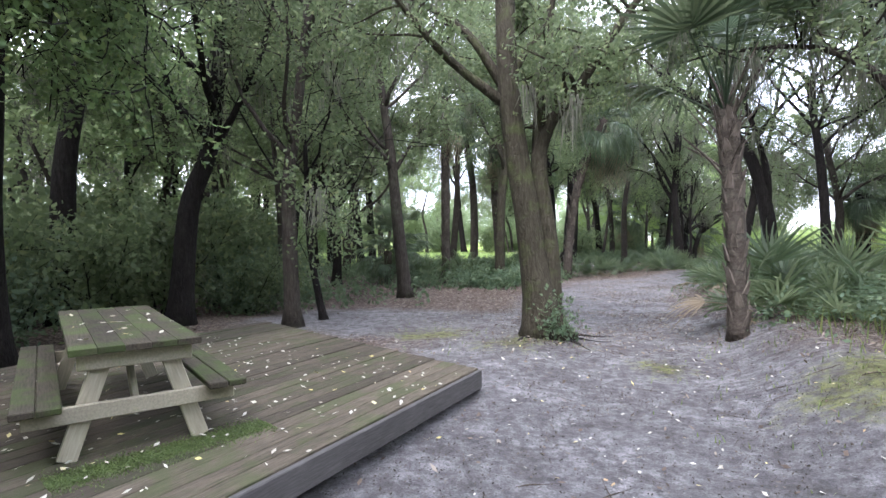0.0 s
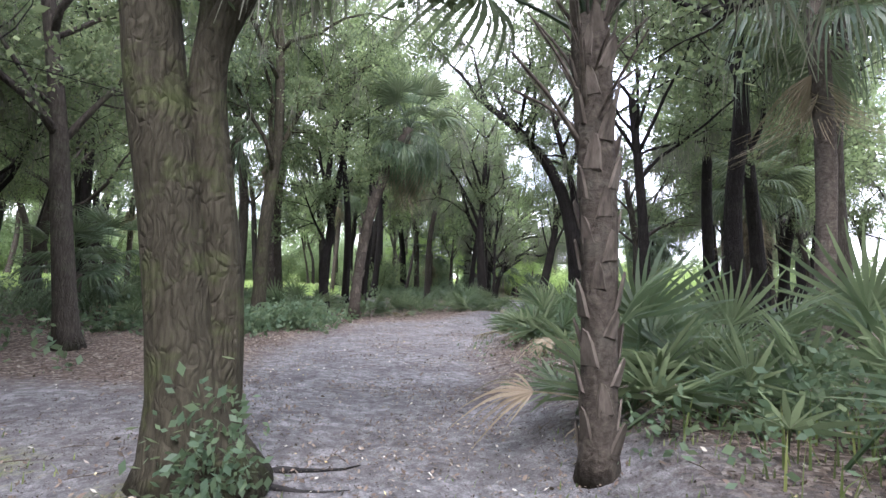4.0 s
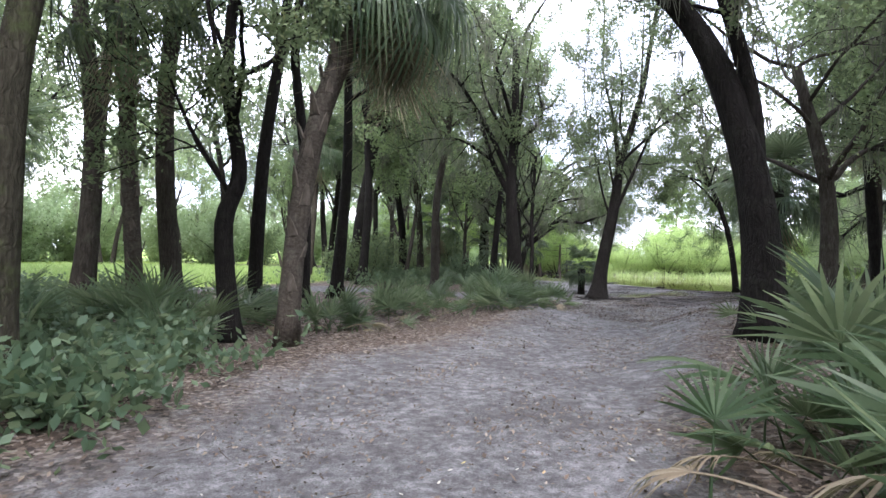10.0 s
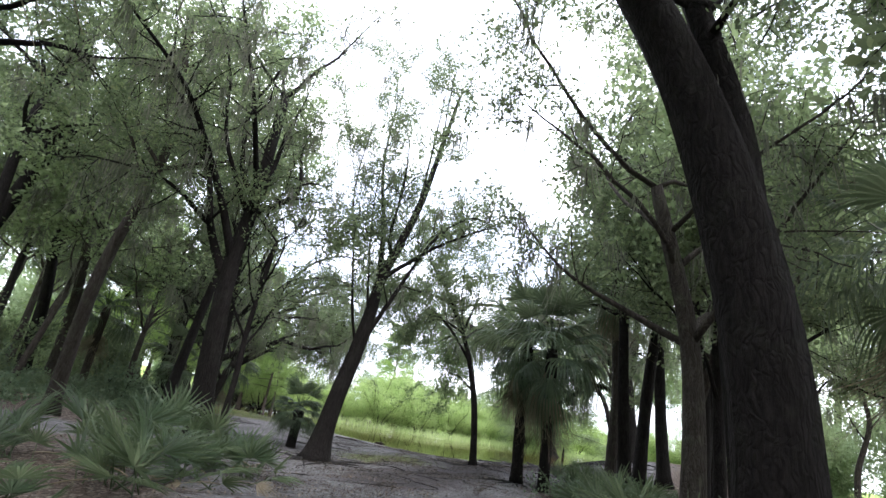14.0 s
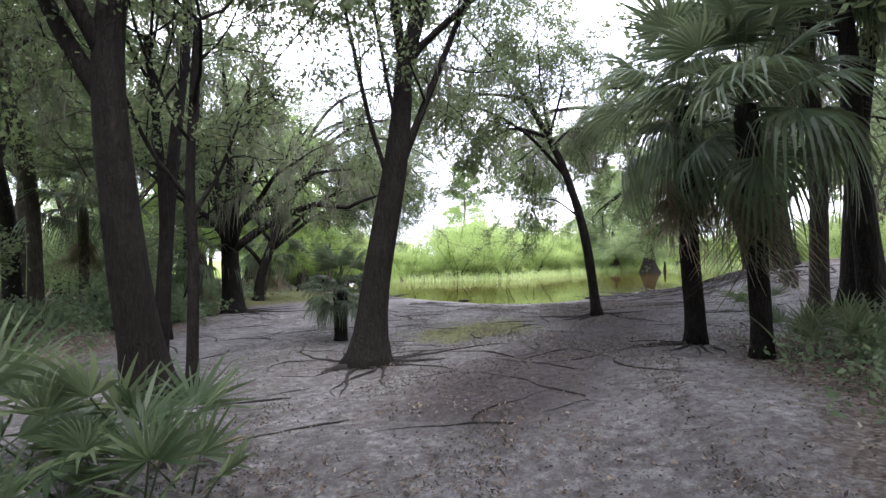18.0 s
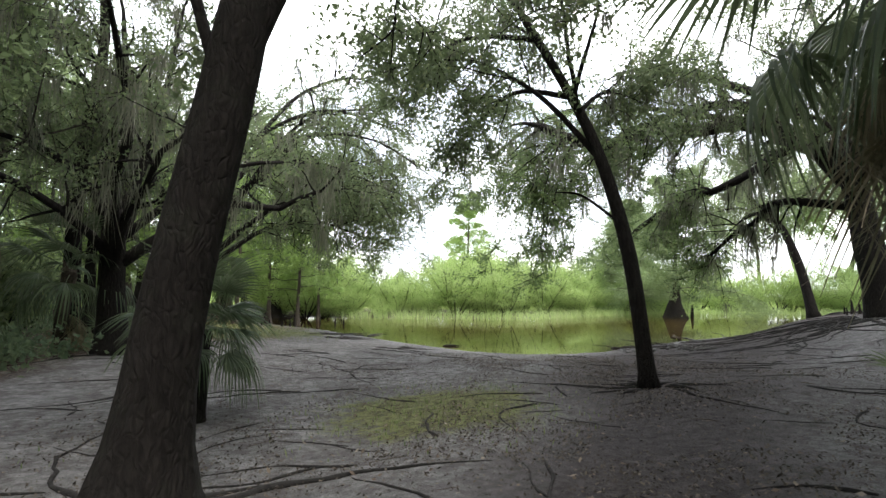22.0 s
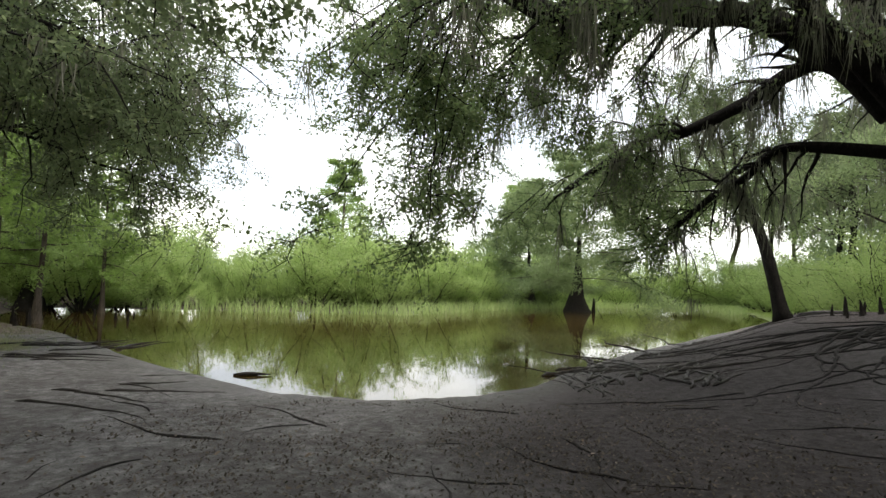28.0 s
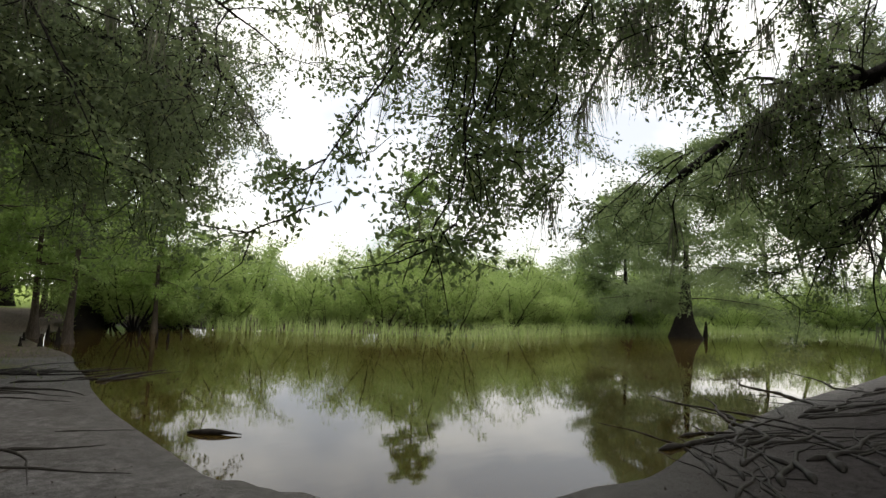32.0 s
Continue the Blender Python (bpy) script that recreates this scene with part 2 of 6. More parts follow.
DRIFT = plain("wet_driftwood", (0.009, 0.008, 0.0072), (0.032, 0.028, 0.025), 12, 0.6, 0.6, (1, 1, 1), 0.02)
DECK_WOOD = plain("weathered_deck_wood", (0.022, 0.018, 0.013), (0.118, 0.100, 0.072), 7, 0.85, 0.7, (1, 16, 16), 0.008, ((0.045, 0.055, 0.022), 0.48, 1.8, 0.7), 0.75)
FASCIA_WOOD = plain("grey_fascia_wood", (0.046, 0.043, 0.041), (0.092, 0.088, 0.084), 7, 0.85, 0.4, (1, 14, 14), 0.005)
TABLE_TOP = plain("mossy_table_wood", (0.020, 0.017, 0.012), (0.075, 0.064, 0.046), 7, 0.85, 0.7, (1, 14, 14), 0.008, ((0.05, 0.075, 0.02), 0.47, 2.2, 0.75), 0.5)
TABLE_LEG = plain("pale_table_wood", (0.24, 0.22, 0.16), (0.38, 0.35, 0.265), 6, 0.8, 0.35, (1, 12, 12), 0.004, ((0.20, 0.24, 0.07), 0.6, 3.5, 0.6), 0.25)
BOLT = plain("rusty_bolt", (0.05, 0.03, 0.02), (0.12, 0.08, 0.06), 40, 0.6, 0.2)
DECK_MOSS = leaf("deck_moss", [(0.0, (0.045, 0.075, 0.02)), (0.6, (0.075, 0.115, 0.03)), (1.0, (0.12, 0.16, 0.045))], 0.2)


def ground_material():
    """Pale grey sand, brown leaf litter, green growth and wet sand, by the masks on the sheet, edges broken by noise."""
    m, n, l = nodes_of("forest_ground")
    co = n.new("ShaderNodeTexCoord").outputs["Object"]
    at = {}
    for k in ("sand", "grass", "wet", "green", "soil"):
        a = n.new("ShaderNodeAttribute")
        a.attribute_name = k
        at[k] = a.outputs["Fac"]
    n1, n2, n3 = noise_of(n, l, co, 1.1, 6, 0.7), noise_of(n, l, co, 9, 6, 0.7), noise_of(n, l, co, 70, 4, 0.7)

    def edge(mask, amt=0.55, soft=0.16):
        s = mathn(n, l, "ADD", mask, mathn(n, l, "MULTIPLY", mathn(n, l, "SUBTRACT", mathn(n, l, "ADD", mathn(n, l, "MULTIPLY", n1, 0.6), mathn(n, l, "MULTIPLY", n2, 0.4)), 0.5), amt * 2))
        x = n.new("ShaderNodeMapRange")
        x.inputs[1].default_value, x.inputs[2].default_value = 0.5 - soft, 0.5 + soft
        l.new(s, x.inputs[0])
        return x.outputs[0]

    sand = ramp_of(n, [(0.38, (0.064, 0.064, 0.066)), (0.5, (0.168, 0.165, 0.168)), (0.63, (0.335, 0.33, 0.335))])
    l.new(mathn(n, l, "ADD", mathn(n, l, "MULTIPLY", n2, 0.5), mathn(n, l, "ADD", mathn(n, l, "MULTIPLY", n1, 0.25), mathn(n, l, "MULTIPLY", n3, 0.25))), sand.inputs[0])
    speck = ramp_of(n, [(0.36, (0, 0, 0)), (0.46, (1, 1, 1))])
    l.new(n3, speck.inputs[0])
    sandc = mix_col(n, l, mathn(n, l, "MULTIPLY", mathn(n, l, "SUBTRACT", 1.0, speck.outputs[0]), 0.55), sand.outputs[0], (0.08, 0.067, 0.06))
    crumbs = ramp_of(n, [(0.46, (0, 0, 0)), (0.60, (1, 1, 1))])
    l.new(noise_of(n, l, co, 4.2, 8, 0.78), crumbs.inputs[0])
    sandc = mix_col(n, l, mathn(n, l, "MULTIPLY", crumbs.outputs[0], 0.6), sandc, (0.058, 0.053, 0.050))
    patch = ramp_of(n, [(0.44, (0, 0, 0)), (0.62, (1, 1, 1))])
    l.new(noise_of(n, l, co, 0.75, 7, 0.68), patch.inputs[0])
    sandc = mix_col(n, l, mathn(n, l, "MULTIPLY", patch.outputs[0], 0.4), sandc, (0.060, 0.056, 0.054))
    vor = n.new("ShaderNodeTexVoronoi")
    vor.inputs["Scale"].default_value = 26
    l.new(co, vor.inputs["Vector"])
    litter = ramp_of(n, [(0.0, (0.035, 0.027, 0.022)), (0.45, (0.088, 0.066, 0.052)), (0.8, (0.155, 0.122, 0.097)), (1.0, (0.26, 0.23, 0.20))])
    sep = n.new("ShaderNodeSeparateColor")
    l.new(vor.outputs["Color"], sep.inputs[0])
    l.new(sep.outputs[0], litter.inputs[0])
    litc = mix_col(n, l, 0.5, litter.outputs[0], n2, "OVERLAY")
    c = mix_col(n, l, edge(at["sand"]), litc, sandc)
    soil = ramp_of(n, [(0.3, (0.024, 0.020, 0.021)), (0.7, (0.072, 0.064, 0.066))])
    l.new(n2, soil.inputs[0])
    c = mix_col(n, l, mathn(n, l, "MULTIPLY", edge(at["soil"], 0.5, 0.3), 0.9), c, soil.outputs[0])
    gr = ramp_of(n, [(0.3, (0.17, 0.25, 0.05)), (0.7, (0.29, 0.38, 0.09))])
    l.new(n2, gr.inputs[0])
    c = mix_col(n, l, edge(at["grass"], 0.4), c, gr.outputs[0])
    ol = ramp_of(n, [(0.36, (0.045, 0.05, 0.02)), (0.64, (0.16, 0.17, 0.055))])
    l.new(n2, ol.inputs[0])
    c = mix_col(n, l, mathn(n, l, "MULTIPLY", edge(at["green"], 0.9, 0.12), 0.85), c, ol.outputs[0])
    wetm = n.new("ShaderNodeMapRange")
    l.new(at["wet"], wetm.inputs[0])
    c = mix_col(n, l, wetm.outputs[0], c, mix_col(n, l, 0.5, c, (0.085, 0.078, 0.074)))
    b = n.new("ShaderNodeBsdfPrincipled")
    rr = n.new("ShaderNodeMapRange")
    rr.inputs[3].default_value, rr.inputs[4].default_value = 0.95, 0.45
    l.new(at["wet"], rr.inputs[0])
    l.new(rr.outputs[0], b.inputs["Roughness"])
    b.inputs["Specular IOR Level"].default_value = 0.2
    l.new(c, b.inputs["Base Color"])
    bp = n.new("ShaderNodeBump")
    bp.inputs["Strength"].default_value, bp.inputs["Distance"].default_value = 1.0, 0.045
    l.new(mathn(n, l, "ADD", mathn(n, l, "ADD", n2, mathn(n, l, "MULTIPLY", n3, 0.5)), mathn(n, l, "MULTIPLY", noise_of(n, l, co, 3.2, 3, 0.5), 1.4)), bp.inputs["Height"])
    l.new(bp.outputs[0], b.inputs["Normal"])
    o = n.new("ShaderNodeOutputMaterial")
    l.new(b.outputs[0], o.inputs[0])
    return m


def water_material():
    m, n, l = nodes_of("tea_brown_water")
    co = n.new("ShaderNodeTexCoord").outputs["Object"]
    b = n.new("ShaderNodeBsdfPrincipled")
    b.inputs["Base Color"].default_value = (0.05, 0.034, 0.010, 1)
    b.inputs["Roughness"].default_value = 0.03
    b.inputs["IOR"].default_value = 1.5
    bp = n.new("ShaderNodeBump")
    bp.inputs["Strength"].default_value, bp.inputs["Distance"].default_value = 0.05, 0.02
    l.new(noise_of(n, l, co, 1.6, 3, 0.5, (1, 2.2, 1)), bp.inputs["Height"])
    l.new(bp.outputs[0], b.inputs["Normal"])
    o = n.new("ShaderNodeOutputMaterial")
    l.new(b.outputs[0], o.inputs[0])
    return m


GROUND_MAT, WATER_MAT = ground_material(), water_material()

# ---- mesh helpers ----
rng = np.random.default_rng(11)


def mesh_of(name, V, F, mat, smooth=False):
    """A mesh from an array of points and an array of faces of one size."""
    V, F = np.asarray(V, np.float32).reshape(-1, 3), np.asarray(F, np.int32)
    k = F.shape[1]
    me = bpy.data.meshes.new(name)
    me.vertices.add(len(V))
    me.vertices.foreach_set("co", V.ravel())
    me.loops.add(F.size)
    me.loops.foreach_set("vertex_index", F.ravel())
    me.polygons.add(len(F))
    me.polygons.foreach_set("loop_start", np.arange(0, F.size, k, dtype=np.int32))
    me.polygons.foreach_set("loop_total", np.full(len(F), k, np.int32))
    me.polygons.foreach_set("use_smooth", np.full(len(F), smooth))
    me.materials.append(mat)
    me.update(calc_edges=True)
    me.validate()
    return me


def part(name, me, parent, label="", m=None, kind=""):
    ob = new(name, me)
    ob.parent = parent
    if m is not None:
        ob.matrix_local = m
    return tagged(ob, label, kind=kind) if label or kind else ob


def thing(name, m, label, category, group="", kind=""):
    ob = new(name)
    ob.empty_display_size = 0.2
    ob.matrix_world = m
    return tagged(ob, label, category, group, kind)


def joined(meshes):
    """Joins (points, faces) pairs of one face size."""
    vs, fs, k = [], [], 0
    for V, F in meshes:
        vs.append(V)
        fs.append(np.asarray(F) + k)
        k += len(V)
    return np.concatenate(vs), np.concatenate(fs)


def tube(pts, radii, sides=8, rough=0.0, seed=0):
    """A closed-ended tube along a line of points, with an uneven surface."""
    P, R = np.asarray(pts, float), np.asarray(radii, float)
    n = len(P)
    T = np.gradient(P, axis=0)
    T /= np.linalg.norm(T, axis=1)[:, None] + 1e-9
    ref = np.array([0.31, 0.95, 0.02]) if abs(T[:, 2]).mean() > 0.6 else np.array([0.0, 0.05, 1.0])
    A = np.cross(T, ref)
    A /= np.linalg.norm(A, axis=1)[:, None] + 1e-9
    B = np.cross(T, A)
    a = np.linspace(0, 2 * np.pi, sides, endpoint=False)
    rr = R[:, None] * np.ones(sides)
    if rough:
        g = np.random.default_rng(seed)
        ph, am = g.uniform(0, 6.28, (4, 1)), g.uniform(0.4, 1, (4, 1))
        t = np.linspace(0, 1, n)
        for i, k in enumerate((2, 3, 5, 1)):
            rr = rr * (1 + rough * am[i] * np.sin(k * a[None] + ph[i] + (3 + 4 * i) * t[:, None]))
    V = P[:, None] + rr[..., None] * (np.cos(a)[None, :, None] * A[:, None] + np.sin(a)[None, :, None] * B[:, None])
    V = V.reshape(-1, 3)
    i, j = np.meshgrid(np.arange(n - 1), np.arange(sides), indexing="ij")
    q = np.stack([i * sides + j, i * sides + (j + 1) % sides, (i + 1) * sides + (j + 1) % sides, (i + 1) * sides + j], -1).reshape(-1, 4)
    c0, c1 = len(V), len(V) + 1
    V = np.concatenate([V, P[:1], P[-1:]])
    js = np.arange(0, sides, 2)
    e = (n - 1) * sides
    caps = [[c0, (s + 2) % sides, s + 1, s] for s in js] + [[c1, e + s, e + s + 1, e + (s + 2) % sides] for s in js]
    return V, np.concatenate([q, np.array(caps)])


def curve_line(ctrl, n):
    """A smooth line of n points through a few control points."""
    C = np.asarray(ctrl, float)
    if len(C) == 2:
        C = np.stack([C[0], (C[0] + C[1]) / 2, C[1]])
    t = np.linspace(0, len(C) - 1, n)
    i = np.clip(t.astype(int), 0, len(C) - 2)
    u = (t - i)[:, None]
    p0, p1, p2, p3 = C[np.maximum(i - 1, 0)], C[i], C[i + 1], C[np.minimum(i + 2, len(C) - 1)]
    return 0.5 * (2 * p1 + (p2 - p0) * u + (2 * p0 - 5 * p1 + 4 * p2 - p3) * u ** 2 + (3 * p1 - p0 - 3 * p2 + p3) * u ** 3)


def leaves_at(tips, per, spread, size, g, slim=0.45, droop=0.0, flat=1.0):
    """Small pointed leaves (one folded face each) round a set of points."""
    tips = np.asarray(tips)
    n = len(tips) * per
    C = np.repeat(tips, per, axis=0) + g.normal(0, 1, (n, 3)) * np.array([spread, spread, spread * flat])
    d = g.normal(0, 1, (n, 3))
    d[:, 2] -= droop
    d /= np.linalg.norm(d, axis=1)[:, None]
    s = np.cross(d, g.normal(0, 1, (n, 3)))
    s /= np.linalg.norm(s, axis=1)[:, None]
    L = (size * g.uniform(0.6, 1.35, n))[:, None]
    V = np.stack([C, C + d * L * 0.5 + s * L * slim * 0.5, C + d * L, C + d * L * 0.5 - s * L * slim * 0.5], 1).reshape(-1, 3)
    return V, np.arange(n * 4).reshape(-1, 4)


def strands(tops, per, spread, length, g, width=0.02):
    """Hanging tufts: thin tapering strips that swing a little."""
    tops = np.asarray(tops)
    n = len(tops) * per
    P = np.repeat(tops, per, axis=0) + g.normal(0, spread, (n, 3)) * np.array([1, 1, 0.3])
    L = np.repeat(g.uniform(0.35, 1.0, len(tops)), per) * length * g.uniform(0.4, 1.1, n)
    a = g.uniform(0, np.pi, n)
    w = np.stack([np.cos(a), np.sin(a), np.zeros(n)], 1) * width
    sway = g.normal(0, 0.08, (n, 3))
    V, k = [], 4
    for i in range(k + 1):
        t = i / k
        c = P + np.stack([sway[:, 0] * t * L * 2, sway[:, 1] * t * L * 2, -t * L], 1) + np.sin(t * 7 + a * 3)[:, None] * w * 0.5
        ww = w * (1.0 - 0.75 * t)
        V += [c - ww, c + ww]
    V = np.stack(V, 1)
    F = [[2 * i, 2 * i + 1, 2 * i + 3, 2 * i + 2] for i in range(k)]
    base = np.arange(n)[:, None, None] * (2 * (k + 1))
    return V.reshape(-1, 3), (base + np.array(F)[None]).reshape(-1, 4)


def blades(pts, g, height, width, lean=0.3):
    """Grass blades: two faces each, bent."""
    pts = np.asarray(pts)
    n = len(pts)
    a = g.uniform(0, 6.283, n)
    h = height * g.uniform(0.45, 1.2, n)
    w = np.stack([np.cos(a), np.sin(a), np.zeros(n)], 1) * width * 0.5
    ln = np.stack([np.sin(a), -np.cos(a), np.zeros(n)], 1) * (lean * g.normal(0, 1, n) * h)[:, None]
    up = np.stack([np.zeros(n), np.zeros(n), h], 1)
    V = np.stack([pts - w, pts + w, pts + w * 0.7 + up * 0.55 + ln * 0.35, pts - w * 0.7 + up * 0.55 + ln * 0.35, pts + w * 0.12 + up + ln, pts - w * 0.12 + up + ln], 1)
    F = np.array([[0, 1, 2, 3], [3, 2, 4, 5]])
    return V.reshape(-1, 3), (np.arange(n)[:, None, None] * 6 + F[None]).reshape(-1, 4)


# ---- the lie of the land ----
WATER_Z = -0.28
POND = np.array([(26.5, 36.4), (27.2, 35.0), (28.5, 34.2), (29.8, 33.95), (32.3, 34.2), (36, 34.3), (40, 34.0), (50, 33.6), (60, 33.3), (74, 36.5), (78, 41), (69, 46), (57, 49.5),
                 (48, 49), (42, 48.3), (37.5, 51.5), (34.5, 54), (29.5, 57.5), (26.6, 52), (27.0, 46.5), (26.7, 43), (26.4, 39.5)])
LAND = [(0, 0, 0), (1.6, 8.2, 0.0), (4.05, 7.55, 0.25), (5.6, 5.7, 0.85), (4.6, 2.5, 0.3), (9, 10, 0.6), (-1, 15, -0.1), (0.1, 18.5, 0.1), (2, 19, 0.2), (4.9, 20.8, -0.02), (11.2, 18, 0.4),
        (6.5, 17.5, -0.05), (13.2, 29.4, 0.0), (16.8, 29.3, -0.24), (20, 25.4, 0.12), (19, 24.3, 0.28), (24.5, 24.8, 0.25), (27, 31.4, 0.08), (30.5, 31, 0.12),
        (35.4, 28.2, 1.75), (40.8, 31.3, 1.05), (38.6, 29.4, 1.1), (31.6, 29.6, 0.3), (33, 26, 0.9), (33.5, 31.0, 0.2), (36.8, 31.6, 0.2), (17.6, 32, -0.14), (-4, 34, -0.05), (20, 40, 0.0), (3, 12, 0.0), (-3, 6, 0.0)]
# a sandy stretch: from, to, half width
SAND = [(24, 27, 33, 29.2, 3.4), (15.5, 31.5, 20.5, 37.5, 3.0), (20, 38, 25, 40, 2.4), (0.6, -8, 1, 4, 2.7), (1, 4, 2.4, 9, 2.6), (2.4, 9, 4.2, 14, 1.8), (4.2, 14, 6.6, 18, 2.0), (6.4, 17.4, 9.2, 19.6, 1.9), (9.2, 19.6, 12.4, 22.6, 1.9), (12.4, 22.6, 15.4, 26.6, 2.3), (15, 27, 21, 31, 4.6),
        (21, 31, 25, 35, 4.2), (24, 38, 25, 43, 1.6), (-2.2, 10.6, 1, 9.5, 1.7), (13.5, 29.5, 7, 33.6, 1.3), (7, 33.6, -6, 34.6, 1.1), (27, 31.5, 34, 32.6, 2.2), (34, 32.2, 46, 31.8, 1.6)]


TROD = [(0, -3), (0, 0), (1.35, 3.1), (2.7, 6.8), (4.0, 11.1), (5.5, 15.2), (8.2, 18.6), (11.5, 21.9), (14.6, 24.3), (17.6, 26.6), (20.8, 29.2), (24.7, 31.6)]


def seg_dist(x, y, x0, y0, x1, y1):
    dx, dy = x1 - x0, y1 - y0
    t = np.clip(((x - x0) * dx + (y - y0) * dy) / (dx * dx + dy * dy), 0, 1)
    return np.hypot(x - x0 - t * dx, y - y0 - t * dy)


def pond_dist(x, y):
    """Metres from the water's edge: positive on land, negative in the pond."""
    x, y = np.asarray(x, float), np.asarray(y, float)
    d, inside = np.full(np.broadcast(x, y).shape, 1e9), np.zeros(np.broadcast(x, y).shape, bool)
    for (x0, y0), (x1, y1) in zip(POND, np.roll(POND, -1, axis=0)):
        d = np.minimum(d, seg_dist(x, y, x0, y0, x1, y1))
        hitx = (y0 > y) != (y1 > y)
        inside ^= hitx & (x < (x1 - x0) * (y - y0) / (y1 - y0 + 1e-12) + x0)
    return np.where(inside, -d, d)


def near_line(x, y):
    d = np.full(np.asarray(x, float).shape, 1e9)
    for (x0, y0), (x1, y1) in zip(TROD, TROD[1:]):
        d = np.minimum(d, seg_dist(x, y, x0, y0, x1, y1))
    return d


def height(x, y):
    x, y = np.asarray(x, float), np.asarray(y, float)
    num, den = np.zeros(x.shape), np.full(x.shape, 0.03)
    for cx, cy, cz in LAND:
        w = np.exp(-((x - cx) ** 2 + (y - cy) ** 2) / (2 * 2.3 ** 2))
        num, den = num + w * cz, den + w
    z = num / den * np.clip((near_line(x, y) - 0.7) / 0.9, 0.05, 1)
    z = z + 0.03 * np.sin(x * 0.9 + 1.3 * np.sin(y * 0.5)) * np.cos(y * 0.8) + 0.012 * np.sin(x * 3.1 + y * 1.7) * np.sin(y * 2.7 - x)
    d = pond_dist(x, y)
    near = np.clip(d / np.interp(x, [28, 33, 38], [7.0, 5.5, 3.6]), 0, 1)
    near = near * near * (3 - 2 * near)
    land = WATER_Z + 0.035 * np.clip(d, 0, 7) + (z - WATER_Z - 0.245) * near + 0.004
    return np.where(d < 0, np.maximum(WATER_Z + 0.004 + 0.11 * d, -1.2), land)


def gz(x, y):
    return float(height(np.array([x]), np.array([y]))[0])


def sand_mask(x, y):
    s = np.full(np.asarray(x).shape, -1e3)
    for x0, y0, x1, y1, r in SAND:
        s = np.maximum(s, (r - seg_dist(x, y, x0, y0, x1, y1)) / 1.4)
    d = pond_dist(x, y)
    s = np.maximum(s, np.where((x < 46) & (y < 46), (3.2 - d) / 1.5, -1))
    return np.clip(0.5 + 0.5 * s, 0, 1)


def meadow_mask(x, y):
    e = 1 - np.hypot((x + 4) / 15.0, (y - 47) / 13.0)
    far = np.clip((np.hypot(x - 15, y - 25) - 42) / 8, 0, 1)
    return np.clip(np.maximum(0.5 + e * 4, far), 0, 1)


def make_ground():
    mid = lambda a, b, s: np.arange(a, b, s)
    xs = np.concatenate([[-1600, -700, -300, -150, -90, -60, -42, -32, -25, -20], mid(-17, 48, 0.28), mid(48, 66, 0.8), [70, 78, 90, 110, 150, 220, 400, 800, 1700]])
    ys = np.concatenate([[-1600, -700, -300, -150, -80, -45, -28, -18, -13], mid(-9, 52, 0.28), mid(52, 64, 0.8), [68, 76, 90, 115, 160, 240, 420, 800, 1700]])
    X, Y = np.meshgrid(xs, ys)
    Z = height(X, Y)
    nx, ny = len(xs), len(ys)
    i, j = np.meshgrid(np.arange(ny - 1), np.arange(nx - 1), indexing="ij")
    F = np.stack([i * nx + j, i * nx + j + 1, (i + 1) * nx + j + 1, (i + 1) * nx + j], -1).reshape(-1, 4)
    me = mesh_of("ground", np.stack([X, Y, Z], -1).reshape(-1, 3), F, GROUND_MAT, True)
    d = pond_dist(X, Y)
    green = np.zeros(X.shape)
    faint = np.where(Y < 12, 0.62, 1.0)
    for cx, cy, r in ((20.2, 30.4, 2.1), (1.2, 7.4, 1.5), (-0.2, 8.6, 1.4), (3.6, 4.2, 1.6), (22.5, 45.0, 5.0), (24.6, 44.0, 2.2), (23.5, 51, 5.5), (19.5, 42.5, 3.0), (2.6, 6.2, 0.8)):
        green = np.maximum(green, np.clip(1.1 - np.hypot(X - cx, Y - cy) / r, 0, 1))
    soil = np.zeros(X.shape)
    for x0, y0, x1, y1, r in ((23.5, 29.0, 29, 31.2, 2.9), (27, 31.4, 31, 32.6, 2.5), (29, 31.0, 38, 31.6, 3.2), (30.5, 33.3, 46, 32.4, 1.7), (38, 30, 50, 29, 4), (29.6, 32.6, 34, 33.2, 1.9), (16, 26, 22, 28, 1.6)):
        soil = np.maximum(soil, np.clip(1.15 - seg_dist(X, Y, x0, y0, x1, y1) / r, 0, 1))
    for k, v in (("soil", soil), ("sand", sand_mask(X, Y)), ("grass", meadow_mask(X, Y)), ("wet", np.clip(1 - d / 1.5, 0, 1)), ("green", green * faint)):
        a = me.attributes.new(k, "FLOAT", "POINT")
        a.data.foreach_set("value", v.astype(np.float32).ravel())
    tagged(new("ground", me), "pale grey sand with brown leaf litter and patches of green", "ground", kind="structure")
    # the pond: a sheet whose rim runs on under the banks
    V = [(22, 30.5, WATER_Z), (140, 30.5, WATER_Z), (140, 58, WATER_Z), (22, 58, WATER_Z)]
    me = bpy.data.meshes.new("water")
    me.from_pydata(V, [], [tuple(range(len(V)))])
    me.materials.append(WATER_MAT)
    tagged(new("water", me), "still tea-brown pond water mirroring sky and trees", "pond", kind="structure")


make_ground()


# ---- trees ----
def branch_from(g, p, d, length, n, wander, rise):
    """A wandering line of points that starts at p in direction d."""
    pts, step = [np.array(p)], length / n
    d = d / np.linalg.norm(d)
    for _ in range(n):
        d = d + g.normal(0, wander, 3) + np.array([0, 0, rise])
        d /= np.linalg.norm(d)
        pts.append(pts[-1] + d * step)
    return np.array(pts)


